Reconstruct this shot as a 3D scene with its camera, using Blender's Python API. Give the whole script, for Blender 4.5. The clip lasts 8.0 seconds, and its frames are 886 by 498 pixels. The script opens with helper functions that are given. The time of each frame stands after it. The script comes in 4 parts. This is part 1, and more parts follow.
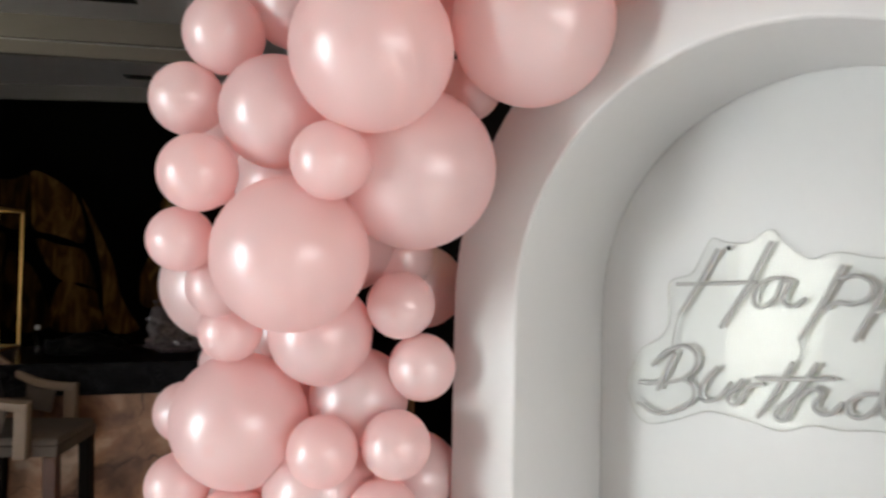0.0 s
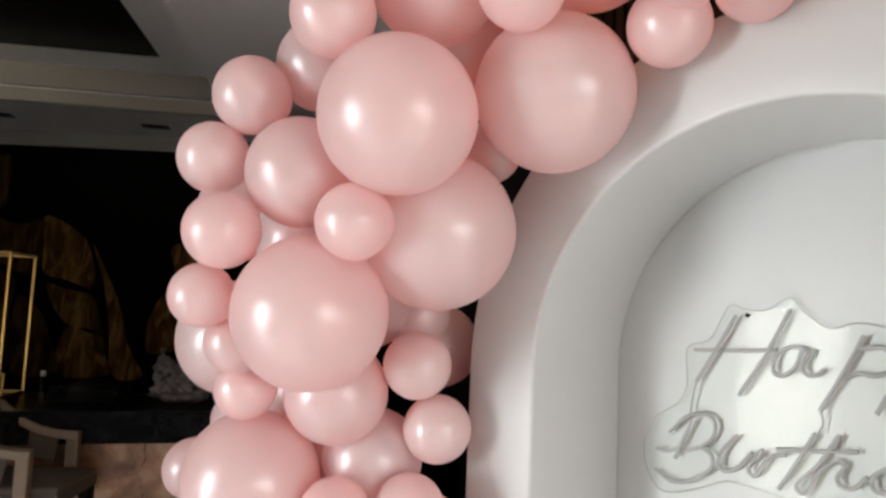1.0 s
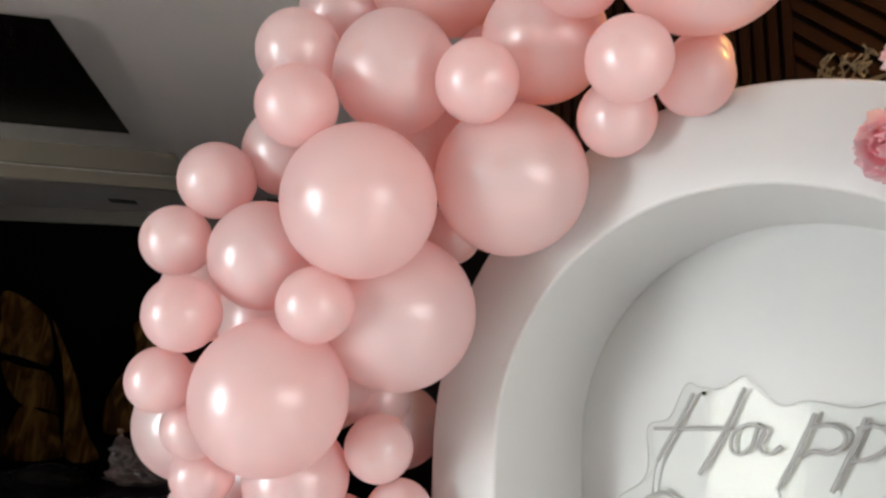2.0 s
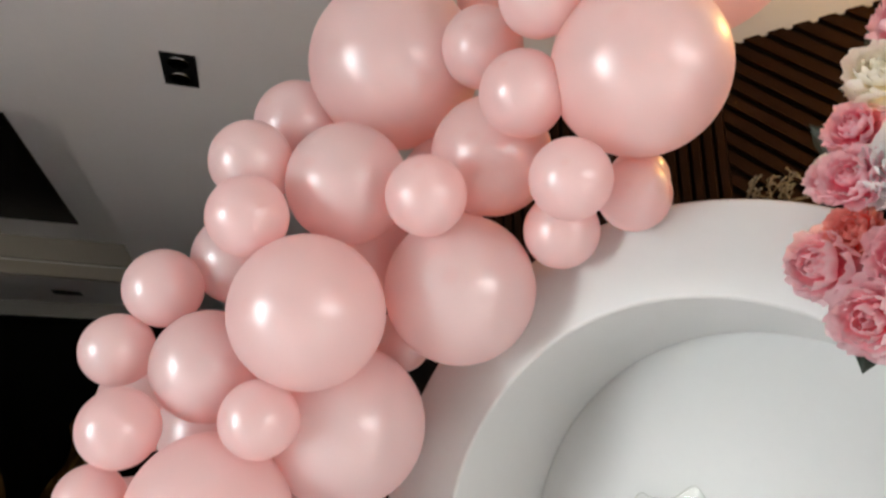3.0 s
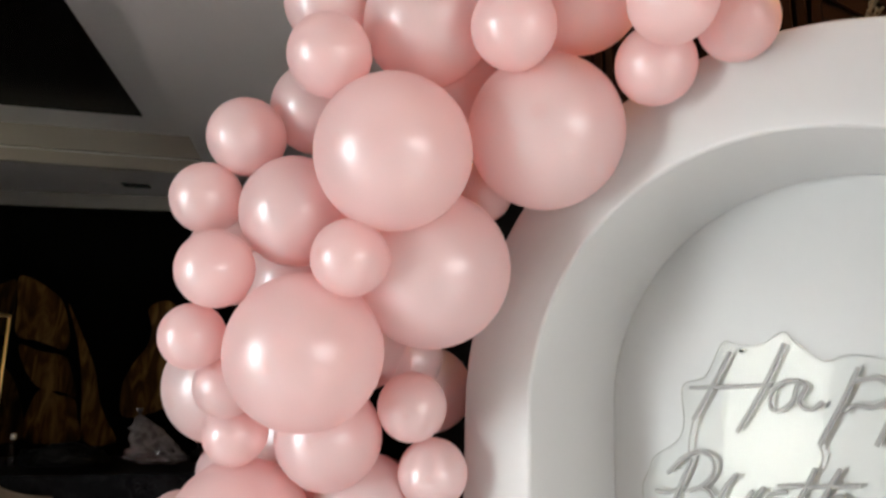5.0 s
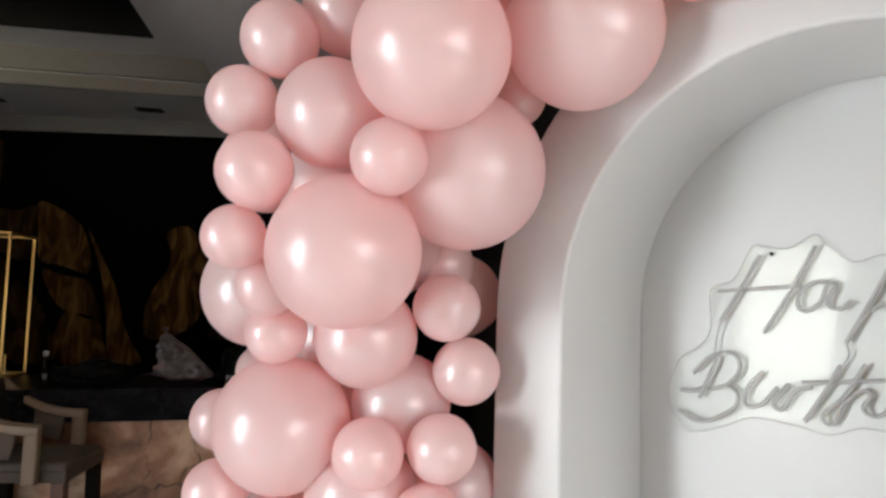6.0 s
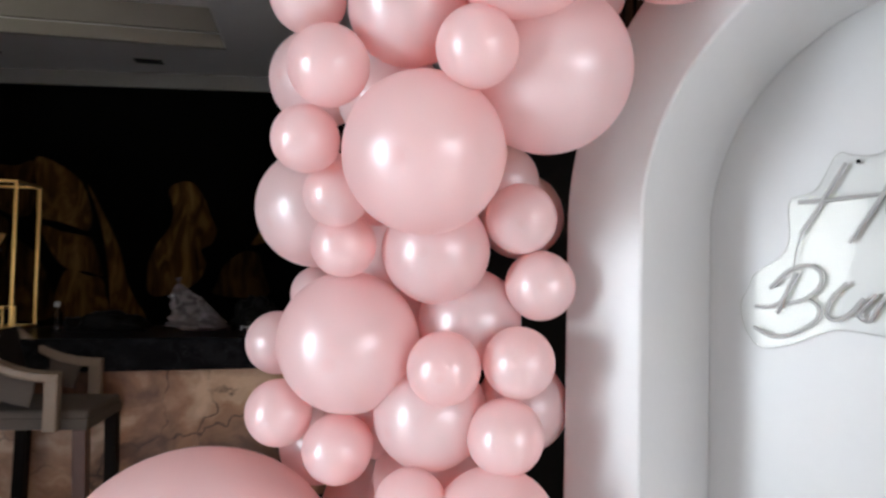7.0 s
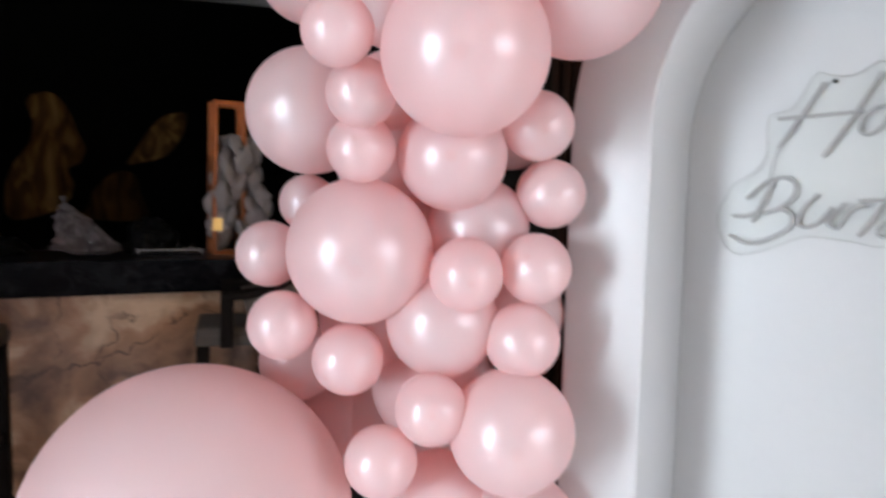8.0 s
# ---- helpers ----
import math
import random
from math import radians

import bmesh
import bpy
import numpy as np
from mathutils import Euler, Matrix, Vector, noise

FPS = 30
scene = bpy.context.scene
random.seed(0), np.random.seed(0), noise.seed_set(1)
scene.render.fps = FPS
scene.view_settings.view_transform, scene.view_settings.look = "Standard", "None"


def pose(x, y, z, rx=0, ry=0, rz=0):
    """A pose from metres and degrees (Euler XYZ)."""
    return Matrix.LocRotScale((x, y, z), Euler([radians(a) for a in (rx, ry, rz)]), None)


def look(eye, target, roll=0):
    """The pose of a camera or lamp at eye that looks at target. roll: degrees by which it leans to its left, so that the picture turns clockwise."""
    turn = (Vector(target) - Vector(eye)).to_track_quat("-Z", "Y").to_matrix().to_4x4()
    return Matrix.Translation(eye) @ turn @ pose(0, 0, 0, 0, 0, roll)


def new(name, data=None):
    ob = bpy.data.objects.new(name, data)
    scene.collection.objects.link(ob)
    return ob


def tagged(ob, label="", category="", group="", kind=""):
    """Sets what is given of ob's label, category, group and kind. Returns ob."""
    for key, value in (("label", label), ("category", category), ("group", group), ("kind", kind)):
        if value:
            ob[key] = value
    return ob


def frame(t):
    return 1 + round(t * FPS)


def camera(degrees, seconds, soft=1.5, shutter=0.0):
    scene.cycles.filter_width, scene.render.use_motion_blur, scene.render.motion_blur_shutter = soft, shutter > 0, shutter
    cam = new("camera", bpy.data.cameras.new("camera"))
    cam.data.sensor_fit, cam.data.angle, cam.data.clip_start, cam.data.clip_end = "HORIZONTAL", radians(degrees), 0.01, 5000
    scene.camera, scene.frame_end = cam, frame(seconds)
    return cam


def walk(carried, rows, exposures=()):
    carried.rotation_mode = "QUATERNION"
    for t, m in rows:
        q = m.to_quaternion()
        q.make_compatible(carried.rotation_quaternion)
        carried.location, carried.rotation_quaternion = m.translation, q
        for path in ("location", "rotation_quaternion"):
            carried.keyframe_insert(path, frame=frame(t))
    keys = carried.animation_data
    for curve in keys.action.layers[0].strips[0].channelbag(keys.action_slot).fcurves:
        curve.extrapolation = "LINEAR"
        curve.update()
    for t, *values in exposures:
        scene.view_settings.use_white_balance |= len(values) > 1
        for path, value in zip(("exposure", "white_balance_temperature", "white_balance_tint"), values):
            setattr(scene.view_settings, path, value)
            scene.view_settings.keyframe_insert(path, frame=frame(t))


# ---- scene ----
cam = camera(64.73, 8.0, soft=2.5, shutter=0.4)
# seconds, place, then pitch, roll and yaw
PATH = [
    (0.0, -0.0000, -0.0000, 1.7000, 91.240, -1.165, -8.817),
    (0.2, -0.0130, 0.0010, 1.7005, 91.560, -1.600, -6.720),
    (0.5, -0.0258, 0.0025, 1.7011, 92.318, -2.005, -6.160),
    (0.8, -0.0258, -0.0005, 1.7105, 94.050, -2.280, -7.950),
    (1.0, -0.0254, -0.0032, 1.7171, 95.383, -2.391, -8.453),
    (1.5, -0.0256, -0.0226, 1.7321, 98.358, -1.836, -9.276),
    (1.7, -0.0177, -0.0235, 1.7296, 99.530, -1.816, -9.846),
    (2.8, -0.0095, -0.0479, 1.7589, 106.942, -1.283, -13.687),
    (3.0, -0.0072, -0.0463, 1.7650, 108.652, -1.050, -14.356),
    (3.5, -0.0080, -0.0565, 1.7638, 111.462, -0.881, -15.179),
    (4.0, -0.0207, -0.0413, 1.7376, 107.431, -1.218, -13.820),
    (4.5, -0.0342, -0.0312, 1.7032, 104.061, -1.533, -11.793),
    (5.0, -0.0492, 0.0067, 1.6785, 100.365, -1.532, -10.074),
    (5.2, -0.0538, 0.0092, 1.6720, 98.506, -1.463, -9.892),
    (6.3, -0.1343, 0.0015, 1.6017, 92.467, -1.485, -8.304),
    (6.4, -0.1520, 0.0000, 1.5910, 91.800, -2.200, -7.010),
    (6.5, -0.1620, 0.0207, 1.5760, 91.926, -2.346, -7.506),
    (6.8, -0.1840, 0.0620, 1.5470, 91.350, -2.800, -7.440),
    (7.0, -0.2259, 0.0918, 1.5269, 91.925, -1.252, -10.056),
    (7.3, -0.3080, 0.1530, 1.5240, 91.460, -0.100, -12.480),
    (7.5, -0.3674, 0.1830, 1.5176, 90.610, -0.290, -12.903),
    (7.8, -0.4140, 0.2010, 1.4950, 88.170, -1.700, -16.110),
    (8.0, -0.4797, 0.1796, 1.4824, 86.343, -1.615, -21.238),
]
# the clip's white balance drifts cooler towards its end
walk(cam, [(t, pose(x, y, z, rx, ry, rz)) for t, x, y, z, rx, ry, rz in PATH],
     [(0.0, -0.2, 6500, 10), (5.2, -0.18, 6500, 10), (6.5, -0.12, 6250, 12), (7.0, -0.12, 6050, 13), (7.5, -0.12, 6000, 13), (8.0, -0.12, 5900, 13)])

# ---- world and light ----
world = bpy.data.worlds.new("sky")
scene.world = world
world.use_nodes = True
wn = world.node_tree.nodes
sky = wn.new("ShaderNodeTexSky")
sky.sky_type, sky.sun_disc = "NISHITA", False
sky.sun_elevation, sky.sun_rotation = radians(40), radians(180)
world.node_tree.links.new(sky.outputs[0], wn["Background"].inputs[0])
wn["Background"].inputs[1].default_value = 0.1
scene.view_settings.exposure = 0.0


def area_lamp(name, place, target, width, height, watts, colour, spread=180):
    data = bpy.data.lights.new(name, "AREA")
    data.shape, data.size, data.size_y, data.energy, data.color = "RECTANGLE", width, height, watts, colour
    data.spread = radians(spread)
    ob = new(name, data)
    ob.matrix_world = look(place, target)
    return ob


# southern sun through the added window, so the unseen floor behind the walk bounces light
sun = bpy.data.lights.new("sun", "SUN")
sun.energy, sun.angle, sun.color = 5.0, radians(0.5), (1.0, 0.95, 0.88)
new("sun", sun).matrix_world = look((0, -7.66, 6.43), (0, 0, 0))
# daylight in the glazed door of the west wall, and a fill lamp in an added window behind the walk
area_lamp("door_daylight", (-3.47, -0.24, 1.15), (0.0, -0.24, -0.6), 0.66, 2.1, 92, (0.90, 0.965, 1.0), 150)
area_lamp("added_fill_light", (2.2, -2.85, 1.65), (1.5, -1.15, 0.2), 2.2, 1.3, 62, (1.0, 0.97, 0.95), 140)
# bulb of the warm ceiling lamp by the slatted wall
bulb = bpy.data.lights.new("bulb", "POINT")
bulb.energy, bulb.color, bulb.shadow_soft_size = 24, (1.0, 0.58, 0.15), 0.05
new("bulb", bulb).location = (1.42, 0.73, 2.96)


# ---- materials ----
def material(name, colour, rough=0.5, metal=0.0, grain=None, second=None, bump=0.0, scale=20.0, coat=0.0, spread=0.5, big=2.0):
    """A surface with fine grain and broad variation: grain and second are the colours that the noise mixes in."""
    m = bpy.data.materials.new(name)
    m.use_nodes = True
    nt = m.node_tree
    b = nt.nodes["Principled BSDF"]
    b.inputs["Base Color"].default_value = (*colour, 1)
    b.inputs["Roughness"].default_value = rough
    b.inputs["Metallic"].default_value = metal
    if max(colour) < 0.012:
        b.inputs["Specular IOR Level"].default_value = 0.05
    b.inputs["Coat Weight"].default_value = coat
    b.inputs["Coat Roughness"].default_value = 0.15
    tc = nt.nodes.new("ShaderNodeTexCoord")
    fine = nt.nodes.new("ShaderNodeTexNoise")
    fine.inputs["Scale"].default_value, fine.inputs["Detail"].default_value = scale, 6
    nt.links.new(tc.outputs["Object"], fine.inputs["Vector"])
    if grain:
        broad = nt.nodes.new("ShaderNodeTexNoise")
        broad.inputs["Scale"].default_value, broad.inputs["Detail"].default_value = big, 4
        nt.links.new(tc.outputs["Object"], broad.inputs["Vector"])
        last = None
        for tex, col, amount in ((fine, grain, spread), (broad, second or grain, spread)):
            mix = nt.nodes.new("ShaderNodeMix")
            mix.data_type = "RGBA"
            ramp = nt.nodes.new("ShaderNodeMapRange")
            ramp.inputs[1].default_value, ramp.inputs[2].default_value, ramp.inputs[4].default_value = 0.35, 0.7, amount
            nt.links.new(tex.outputs["Fac"], ramp.inputs[0])
            nt.links.new(ramp.outputs[0], mix.inputs["Factor"])
            if last:
                nt.links.new(last, mix.inputs["A"])
            else:
                mix.inputs["A"].default_value = (*colour, 1)
            mix.inputs["B"].default_value = (*col, 1)
            last = mix.outputs["Result"]
        nt.links.new(last, b.inputs["Base Color"])
    if bump:
        bp = nt.nodes.new("ShaderNodeBump")
        bp.inputs["Strength"].default_value, bp.inputs["Distance"].default_value = bump, 0.004
        nt.links.new(fine.outputs["Fac"], bp.inputs["Height"])
        nt.links.new(bp.outputs[0], b.inputs["Normal"])
    return m


def balloon_material():
    """Pearl latex: thin coral pink rubber that lets light through, under a pale pearl lustre; each balloon of a slightly different tone."""
    m = material("pearl_pink_latex", (0.97, 0.66, 0.67), 0.45)
    nt = m.node_tree
    b = nt.nodes["Principled BSDF"]
    b.inputs["Specular IOR Level"].default_value = 0.12
    b.inputs["Sheen Weight"].default_value = 0.3
    b.inputs["Sheen Roughness"].default_value = 0.45
    tc = nt.nodes.new("ShaderNodeTexCoord")
    sep = nt.nodes.new("ShaderNodeSeparateXYZ")
    nt.links.new(tc.outputs["Object"], sep.inputs[0])
    ramp = nt.nodes.new("ShaderNodeValToRGB")
    ramp.color_ramp.elements[0].position, ramp.color_ramp.elements[0].color = 0.0, (0.98, 0.74, 0.73, 1)
    ramp.color_ramp.elements[1].position, ramp.color_ramp.elements[1].color = 1.0, (0.985, 0.83, 0.83, 1)
    for pos, col in ((0.14, (0.998, 0.88, 0.886, 1)), (0.992, (0.998, 0.89, 0.90, 1)), (0.997, (0.99, 0.88, 0.885, 1))):
        ramp.color_ramp.elements.new(pos).color = col
    mr = nt.nodes.new("ShaderNodeMapRange")
    mr.inputs[1].default_value, mr.inputs[2].default_value = -1.1, 1.0
    nt.links.new(sep.outputs[2], mr.inputs[0])
    nt.links.new(mr.outputs[0], ramp.inputs[0])
    info = nt.nodes.new("ShaderNodeObjectInfo")
    hsv = nt.nodes.new("ShaderNodeHueSaturation")
    tone = nt.nodes.new("ShaderNodeMapRange")
    tone.inputs[3].default_value, tone.inputs[4].default_value = 0.84, 1.14
    nt.links.new(info.outputs["Random"], tone.inputs[0])
    nt.links.new(tone.outputs[0], hsv.inputs["Saturation"])
    nt.links.new(ramp.outputs[0], hsv.inputs["Color"])
    # faint clouds where the rubber is unevenly stretched
    cloud = nt.nodes.new("ShaderNodeTexNoise")
    cloud.inputs["Scale"].default_value, cloud.inputs["Detail"].default_value = 1.1, 2
    nt.links.new(tc.outputs["Object"], cloud.inputs["Vector"])
    uneven = nt.nodes.new("ShaderNodeMapRange")
    uneven.inputs[1].default_value, uneven.inputs[2].default_value = 0.35, 0.65
    uneven.inputs[3].default_value, uneven.inputs[4].default_value = 0.04, 0.08
    nt.links.new(cloud.outputs["Fac"], uneven.inputs[0])
    nt.links.new(hsv.outputs[0], b.inputs["Base Color"])
    thin = nt.nodes.new("ShaderNodeBsdfTranslucent")
    deep = nt.nodes.new("ShaderNodeMix")
    deep.data_type, deep.blend_type = "RGBA", "MULTIPLY"
    deep.inputs["Factor"].default_value, deep.inputs["B"].default_value = 1.0, (1.0, 0.66, 0.61, 1)
    nt.links.new(hsv.outputs[0], deep.inputs["A"])
    nt.links.new(deep.outputs["Result"], thin.inputs[0])
    both = nt.nodes.new("ShaderNodeMixShader")
    both.inputs[0].default_value = 0.52
    nt.links.new(b.outputs[0], both.inputs[1])
    nt.links.new(thin.outputs[0], both.inputs[2])
    lustre = nt.nodes.new("ShaderNodeBsdfGlossy")
    lustre.inputs["Color"].default_value, lustre.inputs["Roughness"].default_value = (0.92, 0.95, 1.0, 1), 0.36
    pearl = nt.nodes.new("ShaderNodeMixShader")
    nt.links.new(uneven.outputs[0], pearl.inputs[0])
    nt.links.new(both.outputs[0], pearl.inputs[1])
    nt.links.new(lustre.outputs[0], pearl.inputs[2])
    gleam = nt.nodes.new("ShaderNodeBsdfGlossy")
    gleam.inputs["Color"].default_value, gleam.inputs["Roughness"].default_value = (0.94, 0.96, 1.0, 1), 0.27
    skin = nt.nodes.new("ShaderNodeMixShader")
    skin.inputs[0].default_value = 0.046
    nt.links.new(pearl.outputs[0], skin.inputs[1])
    nt.links.new(gleam.outputs[0], skin.inputs[2])
    nt.links.new(skin.outputs[0], nt.nodes["Material Output"].inputs[0])
    return m


def veined(name, base, patches, vein, scale, rough, coat, width=0.035):
    """Polished stone: cloudy patches and warped veins."""
    m = material(name, base, rough, coat=coat)
    nt = m.node_tree
    b = nt.nodes["Principled BSDF"]
    tc = nt.nodes.new("ShaderNodeTexCoord")
    warp = nt.nodes.new("ShaderNodeTexNoise")
    warp.inputs["Scale"].default_value, warp.inputs["Detail"].default_value = scale * 0.7, 5
    nt.links.new(tc.outputs["Object"], warp.inputs["Vector"])
    add = nt.nodes.new("ShaderNodeMix")
    add.data_type, add.blend_type = "RGBA", "LINEAR_LIGHT"
    add.inputs["Factor"].default_value = 0.45
    nt.links.new(tc.outputs["Object"], add.inputs["A"])
    nt.links.new(warp.outputs["Color"], add.inputs["B"])
    cloud = nt.nodes.new("ShaderNodeTexNoise")
    cloud.inputs["Scale"].default_value, cloud.inputs["Detail"].default_value = scale, 8
    nt.links.new(add.outputs["Result"], cloud.inputs["Vector"])
    ramp = nt.nodes.new("ShaderNodeValToRGB")
    ramp.color_ramp.elements[0].position, ramp.color_ramp.elements[0].color = 0.36, (*patches[0], 1)
    ramp.color_ramp.elements[1].position, ramp.color_ramp.elements[1].color = 0.64, (*patches[1], 1)
    ramp.color_ramp.elements.new(0.5).color = (*base, 1)
    nt.links.new(cloud.outputs["Fac"], ramp.inputs[0])
    cell = nt.nodes.new("ShaderNodeTexVoronoi")
    cell.feature = "DISTANCE_TO_EDGE"
    cell.inputs["Scale"].default_value = scale * 1.1
    nt.links.new(add.outputs["Result"], cell.inputs["Vector"])
    thin = nt.nodes.new("ShaderNodeMapRange")
    thin.inputs[2].default_value, thin.inputs[3].default_value, thin.inputs[4].default_value = width, 0.85, 0.0
    nt.links.new(cell.outputs["Distance"], thin.inputs[0])
    mix = nt.nodes.new("ShaderNodeMix")
    mix.data_type = "RGBA"
    gate = nt.nodes.new("ShaderNodeTexNoise")
    gate.inputs["Scale"].default_value, gate.inputs["Detail"].default_value = scale * 1.3, 3
    nt.links.new(tc.outputs["Object"], gate.inputs["Vector"])
    part_of = nt.nodes.new("ShaderNodeMapRange")
    part_of.inputs[1].default_value, part_of.inputs[2].default_value = 0.47, 0.58
    nt.links.new(gate.outputs["Fac"], part_of.inputs[0])
    both = nt.nodes.new("ShaderNodeMath")
    both.operation = "MULTIPLY"
    nt.links.new(thin.outputs[0], both.inputs[0])
    nt.links.new(part_of.outputs[0], both.inputs[1])
    nt.links.new(both.outputs[0], mix.inputs["Factor"])
    nt.links.new(ramp.outputs[0], mix.inputs["A"])
    mix.inputs["B"].default_value = (*vein, 1)
    nt.links.new(mix.outputs["Result"], b.inputs["Base Color"])
    return m


def leaf_paint(name, umber, brown, gold):
    """Golden brown paint in long soft streaks, lightest along the middle of the leaf and umber towards its edges."""
    m = material(name, brown, 0.9)
    nt = m.node_tree
    tc, stretch, tex, ramp, sep = (nt.nodes.new("ShaderNode" + k) for k in ("TexCoord", "Mapping", "TexNoise", "ValToRGB", "SeparateXYZ"))
    stretch.inputs["Scale"].default_value, stretch.inputs["Rotation"].default_value = (3.0, 1, 1.0), (0, radians(24), 0)
    tex.inputs["Scale"].default_value, tex.inputs["Detail"].default_value, tex.inputs["Distortion"].default_value = 2.4, 5, 1.4
    nt.links.new(tc.outputs["Object"], stretch.inputs[0])
    nt.links.new(stretch.outputs[0], tex.inputs["Vector"])
    nt.links.new(tc.outputs["Generated"], sep.inputs[0])
    # 1 along the middle of the leaf's width, 0 at its sides
    far, close, total = (nt.nodes.new("ShaderNodeMath") for _ in range(3))
    far.operation, close.operation, total.operation = "SUBTRACT", "ABSOLUTE", "MULTIPLY_ADD"
    far.inputs[1].default_value = 0.5
    nt.links.new(sep.outputs[0], far.inputs[0])
    nt.links.new(far.outputs[0], close.inputs[0])
    nt.links.new(close.outputs[0], total.inputs[0])
    total.inputs[1].default_value = -0.26
    nt.links.new(tex.outputs["Fac"], total.inputs[2])
    ramp.color_ramp.elements[0].position, ramp.color_ramp.elements[0].color = 0.22, (*umber, 1)
    ramp.color_ramp.elements[1].position, ramp.color_ramp.elements[1].color = 0.62, (*gold, 1)
    ramp.color_ramp.elements.new(0.42).color = (*brown, 1)
    nt.links.new(total.outputs[0], ramp.inputs[0])
    nt.links.new(ramp.outputs[0], nt.nodes["Principled BSDF"].inputs["Base Color"])
    nt.nodes["Principled BSDF"].inputs["Specular IOR Level"].default_value = 0.1
    return m


PEARL = balloon_material()
PANEL = material("white_panel_paint", (0.62, 0.625, 0.625), 0.35, grain=(0.60, 0.605, 0.605), second=(0.64, 0.645, 0.645), bump=0.03, scale=60)
CEILING = material("ceiling_paint", (0.77, 0.735, 0.735), 0.7, grain=(0.74, 0.705, 0.705), second=(0.80, 0.765, 0.765), bump=0.05, scale=40)
# taupe and grey of the far trims, darkened to carry the far ceiling's shade
TAUPE = material("darkened_moulding_taupe", (0.27, 0.235, 0.205), 0.6, grain=(0.245, 0.21, 0.185), second=(0.295, 0.255, 0.225), bump=0.05, scale=30)
STONE_GREY = material("darkened_cornice_grey", (0.26, 0.255, 0.25), 0.6, grain=(0.23, 0.225, 0.22), bump=0.05, scale=30)
BLACK_GLASS = material("black_glossy_panel", (0.004, 0.004, 0.004), 0.25, grain=(0.006, 0.006, 0.006))
DARK_WALL = material("black_mural_wall", (0.002, 0.002, 0.002), 0.9, grain=(0.003, 0.0025, 0.002), second=(0.0015, 0.0015, 0.0015))
# walls and hall floor out of view, kept pale so that they bounce light
ROOM_WALL = material("plaster_wall", (0.76, 0.73, 0.70), 0.8, grain=(0.72, 0.69, 0.66), bump=0.1, scale=30)
FLOOR = material("pale_bounce_floor", (0.82, 0.79, 0.77), 0.35, grain=(0.79, 0.76, 0.74), second=(0.85, 0.82, 0.80))
ONYX = veined("brown_onyx", (0.40, 0.21, 0.115), ((0.15, 0.07, 0.04), (0.70, 0.49, 0.33)), (0.02, 0.007, 0.005), 2.6, 0.3, 0.15, 0.026)
BLACK_MARBLE = veined("black_marble", (0.005, 0.005, 0.006), ((0.002, 0.002, 0.003), (0.012, 0.012, 0.014)), (0.035, 0.035, 0.038), 7.0, 0.3, 0.0, 0.03)
WALNUT = material("dark_walnut_slat", (0.012, 0.0045, 0.002), 0.6, grain=(0.007, 0.0026, 0.0012), second=(0.016, 0.006, 0.0026), scale=25, bump=0.1)
WALNUT.node_tree.nodes["Principled BSDF"].inputs["Specular IOR Level"].default_value = 0.06
DARK_FLOOR = material("dark_no_bounce_floor", (0.02, 0.018, 0.016), 0.3, grain=(0.014, 0.012, 0.011), second=(0.026, 0.023, 0.02))
DARK_FELT = material("black_felt", (0.006, 0.005, 0.004), 0.9, grain=(0.009, 0.007, 0.006))
WHITE_FRAME = material("white_frame_paint", (0.75, 0.75, 0.74), 0.4, grain=(0.70, 0.70, 0.69))
GARDEN = material("grass_ground", (0.07, 0.11, 0.04), 0.9, grain=(0.04, 0.08, 0.025), second=(0.10, 0.12, 0.05))
GOLD_LEAF = leaf_paint("golden_leaf_paint", (0.018, 0.008, 0.003), (0.085, 0.042, 0.012), (0.23, 0.13, 0.04))
UMBER_LEAF = leaf_paint("umber_leaf_paint", (0.008, 0.004, 0.0015), (0.035, 0.017, 0.005), (0.08, 0.042, 0.012))
GOLD = material("brushed_gold_metal", (0.80, 0.52, 0.18), 0.28, 1.0, grain=(0.70, 0.44, 0.14))
COPPER = material("copper_metal", (0.32, 0.12, 0.055), 0.4, 1.0, grain=(0.22, 0.08, 0.035))
GREY_TUBE = material("grey_silicone_tube", (0.42, 0.42, 0.415), 0.6, grain=(0.39, 0.39, 0.385))
OAK = material("pale_oak", (0.20, 0.145, 0.10), 0.45, grain=(0.17, 0.12, 0.08), second=(0.27, 0.20, 0.14), scale=30, bump=0.05)
LEATHER = material("dark_brown_leather", (0.012, 0.008, 0.006), 0.6, grain=(0.008, 0.005, 0.004), bump=0.1, scale=60)
FABRIC = material("taupe_upholstery", (0.10, 0.08, 0.066), 0.9, grain=(0.07, 0.056, 0.046), scale=120, bump=0.3)
DARK_WOOD = material("dark_stained_wood", (0.008, 0.0045, 0.003), 0.6, grain=(0.005, 0.003, 0.002))
DARK_WOOD.node_tree.nodes["Principled BSDF"].inputs["Specular IOR Level"].default_value = 0.1
LIT_LEG_WOOD = material("lit_leg_wood", (0.09, 0.03, 0.015), 0.4, grain=(0.06, 0.02, 0.01))
BLACK_PLASTIC = material("black_plastic", (0.006, 0.006, 0.006), 0.35, grain=(0.009, 0.009, 0.009))
FEATHER = material("white_feather", (0.34, 0.30, 0.29), 0.9, grain=(0.28, 0.25, 0.25), scale=3.0)
LEAF = material("dark_green_leaf", (0.010, 0.024, 0.013), 0.5, grain=(0.005, 0.014, 0.008), second=(0.022, 0.045, 0.022))
TWIG = material("dry_gilded_twig", (0.24, 0.18, 0.09), 0.6, grain=(0.06, 0.04, 0.018), scale=60, spread=0.9)


